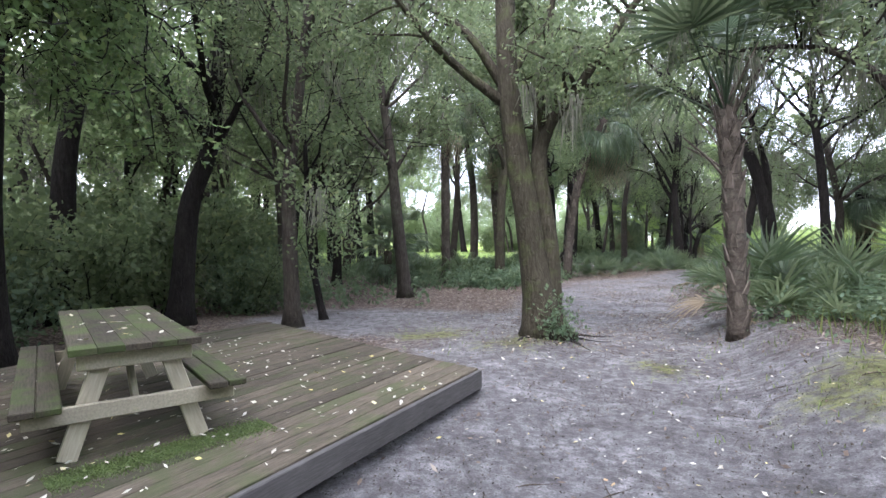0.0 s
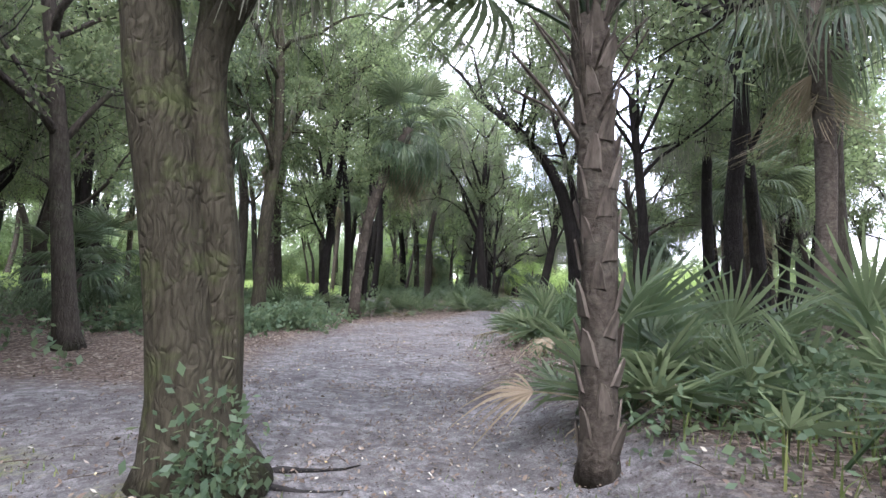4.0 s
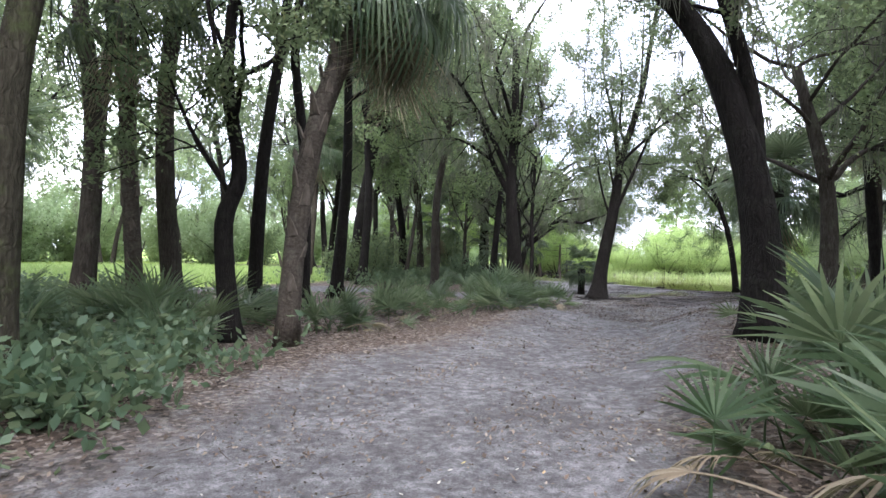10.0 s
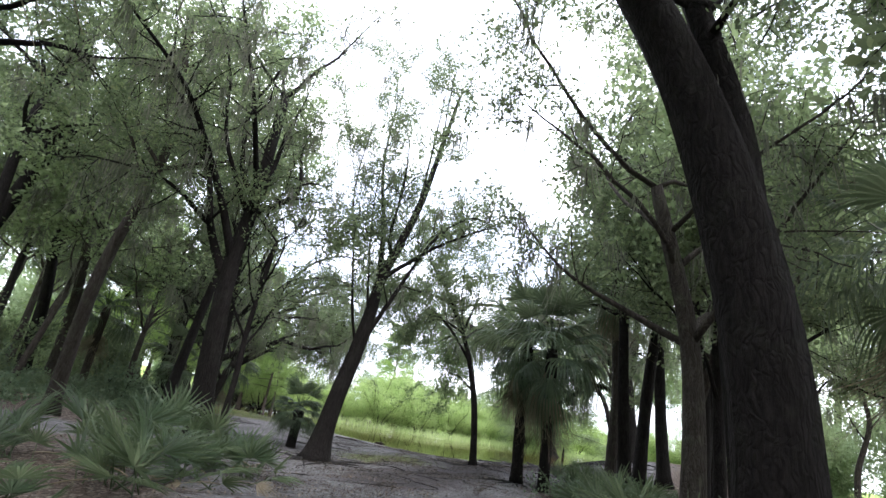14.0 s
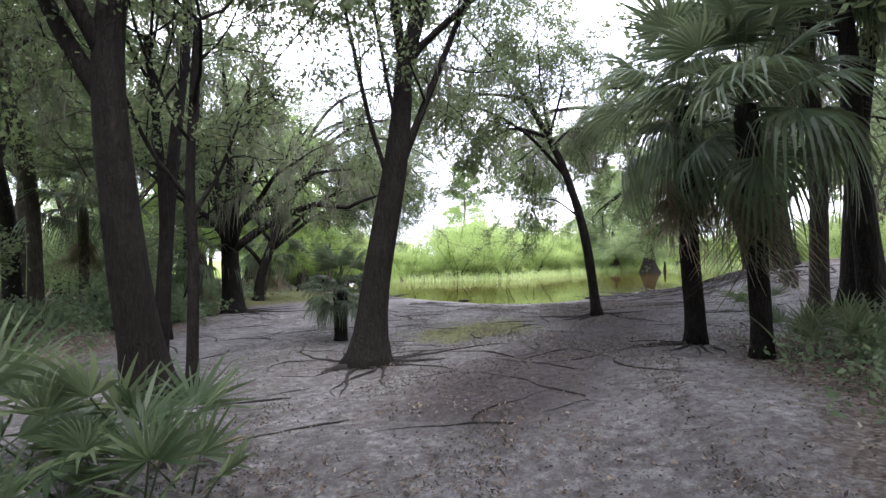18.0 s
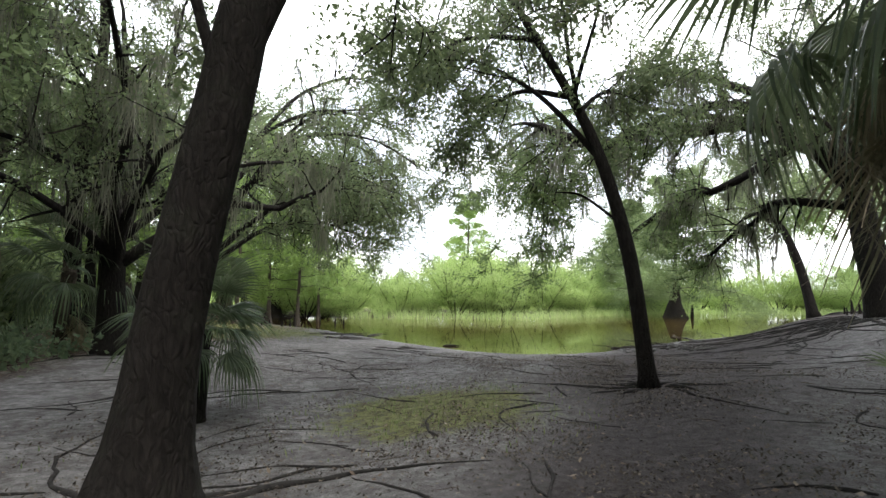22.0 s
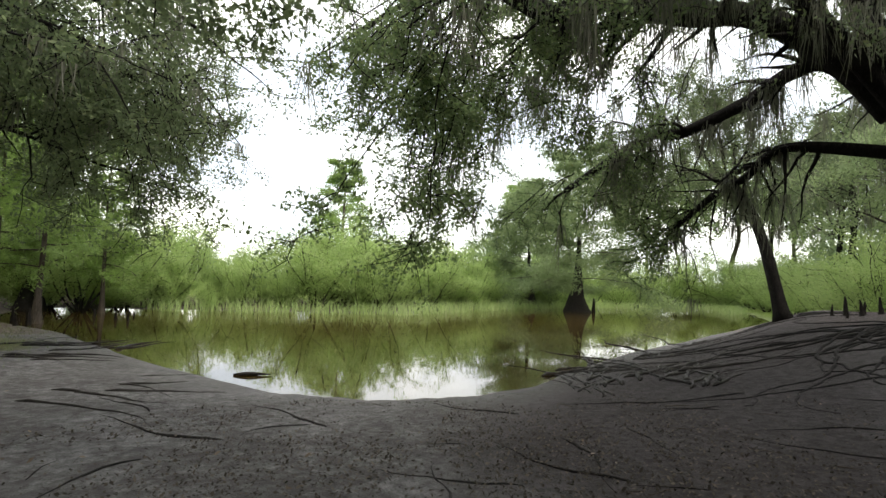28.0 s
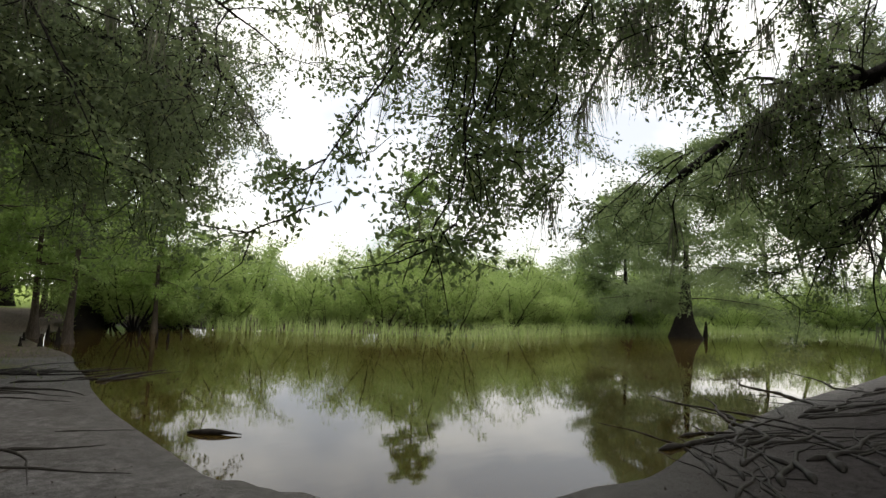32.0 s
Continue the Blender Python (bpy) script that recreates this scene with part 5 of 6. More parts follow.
sabal(120, 14.2, 41.0, [(0, 0, 0), (0.0, 0.1, 2.0), (0.0, 0.2, 3.4)], 0.14, "cabbage palm in the shaded wood", 22, 9, 0, 1.0)


# ---- saw palmettos ----
def palmetto(seed, x, y, n, size0, label="clump of saw palmetto with stiff green fans on the forest floor", dead=2, spread=0.25):
    g = np.random.default_rng(seed)
    size, n = size0 * 0.86, n + 1
    ob = thing("saw_palmetto", pose(x, y, gz(x, y) - 0.03), label, "palmetto", "saw palmettos along the path")
    for k in range(n):
        az, el = k * 137.5 + g.uniform(-25, 25), g.uniform(25, 85)
        part("frond", SAW[g.integers(0, 3)], ob, "", frond_turn(Vector((g.normal(0, spread), g.normal(0, spread), 0)), az, el, g.uniform(-35, 35), size * g.uniform(0.75, 1.2)))
    for k in range(dead):
        part("dead_frond", SAW_DEAD[0], ob, "", frond_turn(Vector((g.normal(0, spread), g.normal(0, spread), 0.15)), g.uniform(0, 360), g.uniform(-5, 25), g.uniform(-30, 30), size))
    return ob


PALMETTOS = [(4.9, 7.9, 11, 1.2), (5.4, 6.9, 10, 1.1), (6.2, 8.0, 10, 1.2), (5.6, 8.3, 10, 1.3), (5.0, 5.0, 9, 1.1), (6.3, 4.4, 9, 1.2), (6.6, 7.0, 9, 1.2), (11.9, 17.0, 9, 1.0), (12.2, 18.6, 8, 0.9), (-0.6, 18.6, 9, 1.0),
              (0.6, 19.2, 9, 1.0), (-0.2, 17.6, 8, 0.9), (1.2, 20.4, 9, 1.0), (-1.6, 19.6, 8, 1.0), (3.2, 20.6, 9, 1.0), (3.8, 22.4, 9, 1.0), (2.6, 21.6, 9, 1.1), (4.4, 23.6, 8, 0.9), (1.8, 23.6, 8, 1.0), (6.2, 22.6, 8, 0.75), (7.4, 24.2, 8, 0.8), (8.6, 25.4, 9, 0.8),
              (9.6, 26.6, 9, 0.85), (10.8, 26.6, 12, 1.1), (11.7, 26.9, 12, 1.15), (12.6, 27.0, 11, 1.1), (10.0, 25.2, 7, 0.8), (8.4, 23.6, 7, 0.7), (10.9, 24.9, 8, 0.9), (11.5, 25.6, 7, 0.8), (19.9, 23.4, 9, 0.9), (20.6, 23.7, 8, 0.8), (25.0, 26.2, 8, 0.75), (22.6, 22.6, 9, 1.0),
              (17.4, 21.5, 9, 1.0), (15.2, 20.6, 9, 1.0), (14.6, 37.4, 9, 0.9), (16.0, 38.6, 9, 0.9), (12.4, 36.4, 9, 0.9), (10.4, 37.6, 9, 0.9), (18.6, 41.6, 9, 0.9), (19.6, 44.4, 9, 0.9), (-0.8, 24.2, 9, 1.0), (-2.6, 25, 9, 1.0), (8.0, 13.4, 12, 1.25),
              (7.5, 14.7, 9, 0.75), (8.3, 15.4, 9, 0.8), (8.9, 15.2, 11, 1.25), (9.4, 14.5, 11, 1.25), (10.3, 14.8, 10, 1.2), (7.4, 10.4, 10, 1.1), (8.0, 11.6, 10, 1.15), (6.8, 11.4, 8, 1.15), (6.8, 12.5, 9, 1.15), (7.4, 13.6, 9, 1.1), (9.2, 13.2, 10, 1.2), (12.2, 17.5, 8, 0.75), (12.7, 18.2, 8, 0.7),
              (-2.0, 23.4, 9, 1.0), (0.7, 22.4, 9, 0.9), (-3.2, 25.6, 9, 1.0), (2.0, 21.9, 8, 0.9), (5.8, 22.2, 9, 0.9), (7.4, 24.4, 9, 0.9), (10.0, 24.3, 9, 0.9), (8.9, 27.6, 8, 0.9), (12.4, 25.9, 8, 0.8), (10.8, 17.2, 8, 0.6), (11.5, 16.9, 9, 0.7), (11.9, 17.8, 8, 0.65)]
for i, (x, y, n, s) in enumerate(PALMETTOS):
    palmetto(200 + i, x, y, n, s)


# ---- the wood around ----
walked_dist = near_line


def wood_trunk(g, tall, lean):
    a = g.uniform(0, 6.28)
    return [(0, 0, 0), (np.cos(a) * lean * 0.3, np.sin(a) * lean * 0.3, tall * 0.35), (np.cos(a + 0.6) * lean * 0.7, np.sin(a + 0.6) * lean * 0.7, tall * 0.7), (np.cos(a) * lean, np.sin(a) * lean, tall)]


WOODS = []
for i in range(6):
    gg = np.random.default_rng(300 + i)
    WOODS.append(tree_meshes(300 + i, wood_trunk(gg, (5.5, 6.5, 4.8, 6.0, 4.2, 7.0)[i], gg.uniform(0.3, 1.2)), (0.15, 0.19, 0.11, 0.16, 0.09, 0.2)[i], (0.07, 0.09, 0.05, 0.08, 0.045, 0.1)[i], auto=7, auto_len=3.0, sub=6, sub_len=1.7, per=46, spread=0.3, keep=3,
                             size=0.14, bark_mat=BACKLIT_BARK if i % 2 else OAK_BARK, leaf_mat=OAK_LEAF if i % 2 else LIME_LEAF, moss=0.16, moss_len=0.9, rise=0.03, sub_rise=-0.02, bare=0.3))


TALL = []
for i in range(3):
    gg = np.random.default_rng(320 + i)
    TALL.append(tree_meshes(320 + i, wood_trunk(gg, (10.5, 11.5, 9.5)[i], gg.uniform(0.6, 1.4)), (0.19, 0.21, 0.16)[i], 0.07, auto=12, auto_len=3.4, sub=6, sub_len=1.7, per=52, spread=0.26, keep=4, size=0.12,
                            bark_mat=(OAK_BARK, BACKLIT_BARK, BACKLIT_BARK)[i], leaf_mat=(LIME_LEAF, OAK_LEAF, LIME_LEAF)[i], moss=0.12, moss_len=0.9, rise=0.03, sub_rise=-0.02, bare=0.25))


def shrub_meshes(seed, stems, tall, per, size, leaf_mat, slim=0.45, out=0.5, spread=0.22, droop=0.1, low=0.15, stem_r=0.02):
    g = np.random.default_rng(seed)
    lines = []
    for k in range(stems):
        a = k * 2.4 + g.uniform(-0.4, 0.4)
        lines.append(branch_from(g, (0.08 * np.cos(a), 0.08 * np.sin(a), -0.05), np.array([np.cos(a) * out, np.sin(a) * out, 1.0]), tall * g.uniform(0.7, 1.15), 8, 0.12, 0.01))
    sub = side_shoots(g, lines, 8, tall * 0.34, 0.18, 0.03, 0.8, low)
    me = {"stem": [mesh_of("stem", *tube(P, taper(stem_r, stem_r * 0.3, len(P)), 5), BACKLIT_BARK, True) for P in lines]}
    me["fine_branching"] = mesh_of("fine_branching", *joined([tube(S[::2], taper(stem_r * 0.35, stem_r * 0.15, len(S[::2])), 4) for S, _ in sub]), BACKLIT_BARK, True)
    tips = np.concatenate([S for S, _ in sub] + [P[-2:] for P in lines])
    me["foliage"] = mesh_of("foliage", *leaves_at(tips, per, spread, size, g, slim, droop), leaf_mat)
    return me


def plant_shrub(name, meshes, x, y, label, category="shrub", group="", turn=0.0, scale=1.0, z=None):
    ob = thing(name, pose(x, y, (gz(x, y) if z is None else z) - 0.03, 0, 0, turn) @ Matrix.Scale(scale, 4), label, category, group)
    for me in meshes["stem"]:
        part("stem", me, ob)
    part("fine_branching", meshes["fine_branching"], ob, kind="stuff")
    part("foliage", meshes["foliage"], ob, kind="stuff")
    return ob


SHRUBS = [shrub_meshes(330, 5, 2.0, 13, 0.12, OAK_LEAF, spread=0.16), shrub_meshes(331, 4, 1.6, 14, 0.11, HERB_LEAF, 0.5, spread=0.16), shrub_meshes(332, 6, 2.6, 13, 0.125, LIME_LEAF, spread=0.17), shrub_meshes(333, 5, 2.4, 14, 0.13, OAK_LEAF, 0.6, spread=0.17)]
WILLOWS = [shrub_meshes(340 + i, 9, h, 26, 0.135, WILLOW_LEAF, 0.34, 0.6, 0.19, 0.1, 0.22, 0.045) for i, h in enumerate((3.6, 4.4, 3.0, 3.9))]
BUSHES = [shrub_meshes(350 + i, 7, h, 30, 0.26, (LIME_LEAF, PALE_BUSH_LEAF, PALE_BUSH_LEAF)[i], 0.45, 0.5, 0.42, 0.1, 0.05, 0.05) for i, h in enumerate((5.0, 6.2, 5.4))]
sg = np.random.default_rng(77)


def scatter(n, x0, x1, y0, y1, gap, ok, taken):
    got = []
    for _ in range(n * 12):
        if len(got) >= n:
            break
        x, y = sg.uniform(x0, x1), sg.uniform(y0, y1)
        if ok(x, y) and all((x - a) ** 2 + (y - b) ** 2 > gap * gap for a, b in taken):
            got.append((x, y))
            taken.append((x, y))
    return got


TAKEN = [(o.location.x, o.location.y) for o in scene.objects if o.parent is None and o.name.startswith(("oak_tree", "sabal", "bald"))]


def free(x, y, path=2.6, sandy=0.25, pond=2.5, meadow=0.5):
    X, Y = np.array([x]), np.array([y])
    return walked_dist(X, Y)[0] > path and sand_mask(X, Y)[0] < sandy and pond_dist(X, Y)[0] > pond and meadow_mask(X, Y)[0] < meadow


def deck_clear(x, y):
    return not (-7 < x < 1.2 and -2 < y < 8.6)


for x, y, k, z in ((10.8, 12.0, 1, 1.1), (13.4, 13.6, 3, 1.2), (18.4, 19.6, 4, 1.4), (22.5, 21.6, 2, 1.4), (25.6, 22.4, 1, 1.3), (24.2, 20.2, 4, 1.5), (28.6, 24.4, 1, 1.3), (22.9, 23.6, 3, 1.2)):
    TAKEN.append((x, y))
    plant_tree("woodland_tree", WOODS[k], x, y, "woodland tree with a dark stem behind the palmettos", "tree", "woodland trees", 77 * x, z)
for i, (x, y) in enumerate(((11.4, 33.2), (9.0, 36.6), (14.8, 35.0), (13.0, 40.4), (17.4, 41.6), (13.8, 15.4), (17.8, 15.4), (19.8, 20.0), (23.8, 21.8), (12.4, 11.0), (27.6, 22.6), (-3.2, 24.4), (0.4, 27.2), (-4.4, 28.6), (5.6, 26.8), (2.8, 25.2), (6.8, 29.4), (4.4, 24.6), (1.4, 24.0), (26.6, 24.6))):
    TAKEN.append((x, y))
    plant_tree("tall_tree", TALL[i % 3], x, y, "tall slender woodland tree with a high leafy crown", "tree", "tall woodland trees", 71 * i, 1.0 + 0.04 * (i % 4))
# the zone at y -14 to -4 is unseen, added behind the start for shade
for zone in ((46, -22, -3.6, -8, 33, 1.7, lambda x, y: free(x, y) and deck_clear(x, y)), (14, 2, 22, 36.5, 62, 1.8, lambda x, y: free(x, y, meadow=0.35) and x < 16 + max(0, 44 - y) * 0.3),
             (11, 7.5, 34, -4, 23.5, 2.4, lambda x, y: free(x, y, 4.2) and y < 14 + 0.45 * x), (12, -16, 8, -14, -4, 2.0, lambda x, y: True), (10, -19, -6.5, 29, 46, 2.2, lambda x, y: True), (7, -24, 9, 57, 64, 3.0, lambda x, y: True), (6, 30, 62, 14, 25, 3.2, lambda x, y: free(x, y, 4))):
    for x, y in scatter(*zone[:6], zone[6], TAKEN):
        plant_tree("woodland_tree", WOODS[sg.integers(0, 6)], x, y, "woodland tree with a thin dark stem and moss-hung limbs", "tree", "woodland trees", sg.uniform(0, 360), sg.uniform(0.85, 1.35) * (1.45 if y > 34 else 1.0))
for zone in ((24, -20, -3.0, -4, 30, 1.2, lambda x, y: free(x, y, 2.2) and deck_clear(x, y)), (16, 3, 18, 36.5, 58, 1.3, lambda x, y: free(x, y, meadow=0.4)), (6, 8, 32, 0, 24, 1.5, lambda x, y: free(x, y, 3.2) and math.hypot(x - 10.9, y - 16.4) > 3.5)):
    for x, y in scatter(*zone[:6], zone[6], TAKEN):
        plant_shrub("shrub", SHRUBS[sg.integers(0, 4)], x, y, "leafy green understory shrub in the wood", "shrub", "understory shrubs", sg.uniform(0, 360), sg.uniform(0.7, 1.3))
# a tangled thicket behind the deck
for x, y, k, s in ((-6.0, 9.0, 3, 0.9), (-7.2, 7.6, 0, 1.1), (-8.4, 6.8, 3, 1.2), (-6.0, 11.0, 3, 1.1), (-7.8, 9.6, 0, 1.2), (-9.0, 8.0, 3, 1.3), (-4.4, 12.0, 0, 0.8), (-8.2, 5.6, 3, 1.0), (-9.6, 5.4, 3, 1.3), (-7.0, 12.4, 3, 1.1), (-8.6, 11.6, 3, 1.2), (-10, 9.6, 0, 1.4), (-6.4, 7.2, 1, 1.0)):
    plant_shrub("shrub", SHRUBS[k], x, y, "dense dark green thicket shrub behind the deck", "shrub", "thicket behind the deck", 40 * x + 70 * y, s)
# far trees that close the view
far = []
for a in np.arange(0, 360, 4.2):
    r = sg.uniform(50, 62) + (a % 3) * 4
    far.append((14 + r * math.cos(radians(a)), 26 + r * math.sin(radians(a)), sg.uniform(1.9, 2.6)))
for x, y, s in far:
    over_pond = x > 24 and y > 33
    if not over_pond and sg.uniform() < (0.35 if y > 30 else 1.0):
        plant_tree("distant_tree", WOODS[(0, 3, 5, 1)[sg.integers(0, 4)]], x, y, "distant leafy tree closing the view", "tree", "distant trees", sg.uniform(0, 360), s)
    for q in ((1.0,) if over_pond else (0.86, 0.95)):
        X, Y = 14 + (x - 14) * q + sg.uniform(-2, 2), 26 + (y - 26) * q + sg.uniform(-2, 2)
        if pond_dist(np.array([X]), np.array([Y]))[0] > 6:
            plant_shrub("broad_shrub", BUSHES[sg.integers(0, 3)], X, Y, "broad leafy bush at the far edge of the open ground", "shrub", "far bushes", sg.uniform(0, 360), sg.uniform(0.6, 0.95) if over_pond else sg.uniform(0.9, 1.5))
for x, y, k, z in ((55, 28.6, 0, 1.25), (61, 29.6, 3, 1.4), (51, 27.2, 0, 1.1), (67, 30.2, 3, 1.5), (47.5, 26.4, 5, 1.2), (74, 30.4, 0, 1.6), (86, 36, 3, 1.9), (90, 40, 0, 2.1), (84, 32, 0, 1.8), (92, 45, 4, 2.4), (88, 48, 2, 2.2), (79, 33.5, 2, 2.0)):
    plant_tree("woodland_tree", WOODS[k], x, y, "broad bright green tree on the far bank", "tree", "trees on the far bank", 60 * x, z)
for x, y, k, z in ((24.0, 70, 0, 1.9), (30.5, 64.5, 3, 1.7), (27.5, 72, 5, 2.0), (34.0, 71, 3, 2.1)):
    plant_tree("woodland_tree", WOODS[k], x, y, "dark green tree behind the far willows", "tree", "trees on the far bank", 60 * x, z)
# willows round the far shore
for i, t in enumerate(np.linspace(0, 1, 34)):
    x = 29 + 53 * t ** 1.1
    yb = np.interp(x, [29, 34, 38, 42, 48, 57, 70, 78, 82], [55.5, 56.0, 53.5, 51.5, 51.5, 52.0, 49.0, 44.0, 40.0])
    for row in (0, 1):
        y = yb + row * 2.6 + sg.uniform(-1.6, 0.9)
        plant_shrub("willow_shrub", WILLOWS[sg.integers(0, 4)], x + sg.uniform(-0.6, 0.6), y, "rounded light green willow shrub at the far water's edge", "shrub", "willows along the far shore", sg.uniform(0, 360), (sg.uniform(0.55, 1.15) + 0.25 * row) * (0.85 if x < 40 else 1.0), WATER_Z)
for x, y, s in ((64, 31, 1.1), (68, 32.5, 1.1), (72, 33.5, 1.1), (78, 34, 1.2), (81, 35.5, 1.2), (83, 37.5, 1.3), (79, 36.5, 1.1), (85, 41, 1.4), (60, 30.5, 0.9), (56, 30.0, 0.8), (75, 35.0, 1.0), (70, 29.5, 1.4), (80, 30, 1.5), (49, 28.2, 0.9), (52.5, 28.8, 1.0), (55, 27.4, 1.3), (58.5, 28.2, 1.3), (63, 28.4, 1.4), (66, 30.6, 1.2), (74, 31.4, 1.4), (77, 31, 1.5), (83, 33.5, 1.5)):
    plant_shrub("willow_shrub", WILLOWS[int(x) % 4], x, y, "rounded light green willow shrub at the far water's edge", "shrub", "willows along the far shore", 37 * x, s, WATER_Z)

# ---- grass and reeds ----
def stuff(name, me, label, category):
    return tagged(new(name, me), label, category, kind="stuff")


def with_height(x, y, lift=0.0):
    return np.stack([x, y, height(x, y) + lift], 1)


def pick(n, x0, x1, y0, y1, mask, g):
    x, y = g.uniform(x0, x1, n), g.uniform(y0, y1, n)
    k = g.uniform(0, 1, n) < mask(x, y)
    return x[k], y[k]


bgn = np.random.default_rng(9)
x, y = pick(60000, -20, 12, 31, 60, lambda x, y: np.clip(meadow_mask(x, y) * 1.6 - 0.6, 0, 1) * (sand_mask(x, y) < 0.3), bgn)
stuff("meadow_grass", mesh_of("meadow_grass", *blades(with_height(x, y), bgn, 0.34, 0.05), GRASS), "bright yellow-green meadow grass", "grass")


def reed_mask(x, y):
    d = pond_dist(x, y)
    far_side = (y > 45.5 + 0.0 * x) | (x > 62)
    return np.where(far_side & (d > -2.2) & (d < 3.5), np.clip(1 - np.abs(d + 0.1) / 2.6, 0.12, 1), 0) * np.where((x < 33) & (y > 44), 0.0, 1)


x, y = pick(62000, 27, 97, 36, 60, reed_mask, bgn)
stuff("reed_grass", mesh_of("reed_grass", *blades(np.stack([x, y, np.full(len(x), WATER_Z - 0.03)], 1), bgn, 0.62, 0.035, 0.55), REED), "tall light green reeds standing in shallow water", "reeds")


def low_mask(x, y):
    m = np.zeros(x.shape)
    for cx, cy, r, w in ((20.2, 30.4, 2.0, 0.9), (22.8, 44.6, 3.8, 1.0), (24.6, 46.8, 2.6, 0.9), (19.5, 42.3, 2.6, 0.6), (1.2, 7.4, 1.3, 0.2), (-0.2, 8.6, 1.2, 0.15), (3.7, 4.4, 1.8, 0.35), (4.4, 6.8, 1.4, 0.5), (13.6, 28.8, 1.0, 0.25), (5.4, 3.4, 1.6, 0.4), (15.4, 31.0, 0.8, 0.15)):
        m = np.maximum(m, w * np.clip(1.2 - np.hypot(x - cx, y - cy) / r, 0, 1))
    return m


x, y = pick(160000, -2, 27, 1, 49, low_mask, bgn)
stuff("low_grass", mesh_of("low_grass", *blades(with_height(x, y), bgn, 0.06, 0.012, 0.6), LOW_GRASS), "thin short olive-green grass on the sand", "grass")
# taller grassy tufts under the palms at the bank
x, y = pick(9000, 3.5, 9, 2, 12, lambda x, y: np.clip((walked_dist(x, y) - 1.6) / 2, 0, 1) * (sand_mask(x, y) < 0.55) * 0.5, bgn)
stuff("bank_grass", mesh_of("bank_grass", *blades(with_height(x, y), bgn, 0.30, 0.016, 0.5), LOW_GRASS), "loose green grass under the palmettos", "grass")


def herbs(name, n, areas, tall, size, mat, label, seed, sandy=0.6):
    """Leafy low plants: a stem with leaves in a tuft at each spot."""
    g = np.random.default_rng(seed)
    P = []
    for cx, cy, r, w in areas:
        k = int(n * w)
        a, q = g.uniform(0, 6.283, k), r * np.abs(g.normal(0, 0.75, k))
        P.append(np.stack([cx + q * np.cos(a), cy + q * np.sin(a)], 1))
    P = np.concatenate(P)
    P = P[sand_mask(P[:, 0], P[:, 1]) < sandy]
    h = tall * g.uniform(0.2, 1.35, len(P))
    tips = np.concatenate([with_height(P[:, 0], P[:, 1]) + np.stack([g.normal(0, 0.05, len(P)), g.normal(0, 0.05, len(P)), h * f], 1) for f in (0.45, 0.75, 1.0)])
    return stuff(name, mesh_of(name, *leaves_at(tips, 6, 0.085, size, g, 0.55, -0.2), mat), label, "herbs")


herbs("leafy_herbs", 170, ((1.5, 17.3, 1.1, 0.6), (3.0, 17.6, 0.9, 0.5), (0.9, 17.0, 0.9, 0.3), (3.4, 19.4, 0.9, 0.35), (-0.8, 17.2, 1.2, 0.3), (2.2, 20.4, 1.2, 0.35), (2.1, 16.9, 0.5, 0.2)), 0.36, 0.125, HERB_LEAF, "low blue-green leafy herbs beside the path", 41)
herbs("bank_herbs", 260, ((5.6, 6.8, 1.8, 0.5), (7.0, 10.4, 1.6, 0.4), (6.2, 4.0, 1.6, 0.8), (18.0, 22.6, 1.5, 0.25), (15.4, 20.2, 1.2, 0.3), (20.6, 23.0, 1.2, 0.4), (13.0, 18.2, 0.9, 0.3)), 0.42, 0.075, HERB_LEAF, "mixed green herbs among the palmettos", 42)
herbs("oak_foot_plant", 18, ((1.62, 7.5, 0.15, 1.0), (1.8, 7.6, 0.12, 0.3)), 0.5, 0.07, HERB_LEAF, "leafy green plant growing at the foot of the oak", 43, 2.0)
herbs("wood_herbs", 420, ((-3.6, 13.4, 2.0, 0.2), (-5.4, 17, 3.0, 0.3), (-3.0, 22.0, 3.0, 0.4), (1.6, 21.6, 1.8, 0.3), (10.6, 36.6, 2.6, 0.3), (15.6, 37.6, 2.2, 0.3), (4.6, 24.6, 1.2, 0.15), (19.0, 46, 2.4, 0.8), (-1.5, 28, 4, 1.2), (12, 41, 4, 1.2)), 0.5, 0.13, HERB_LEAF, "green ground cover in the wood", 44)


# ---- leaf litter, twigs and roots ----
def flat_leaves(P, g, size, tilt=0.35, slim=0.55):
    n = len(P)
    a = g.uniform(0, 6.283, n)
    L = size * g.uniform(0.6, 1.3, n)
    d = np.stack([np.cos(a), np.sin(a), g.normal(0, tilt, n)], 1) * L[:, None]
    s = np.stack([-np.sin(a), np.cos(a), g.normal(0, tilt, n)], 1) * (L * slim * 0.5)[:, None]
    c = P + np.array([0, 0, 0.012]) + np.stack([0 * a, 0 * a, np.abs(d[:, 2]) * 0.5 + np.abs(s[:, 2])], 1)
    V = np.stack([c - d / 2, c + s, c + d / 2, c - s], 1)
    return V.reshape(-1, 3), np.arange(n * 4).reshape(-1, 4)


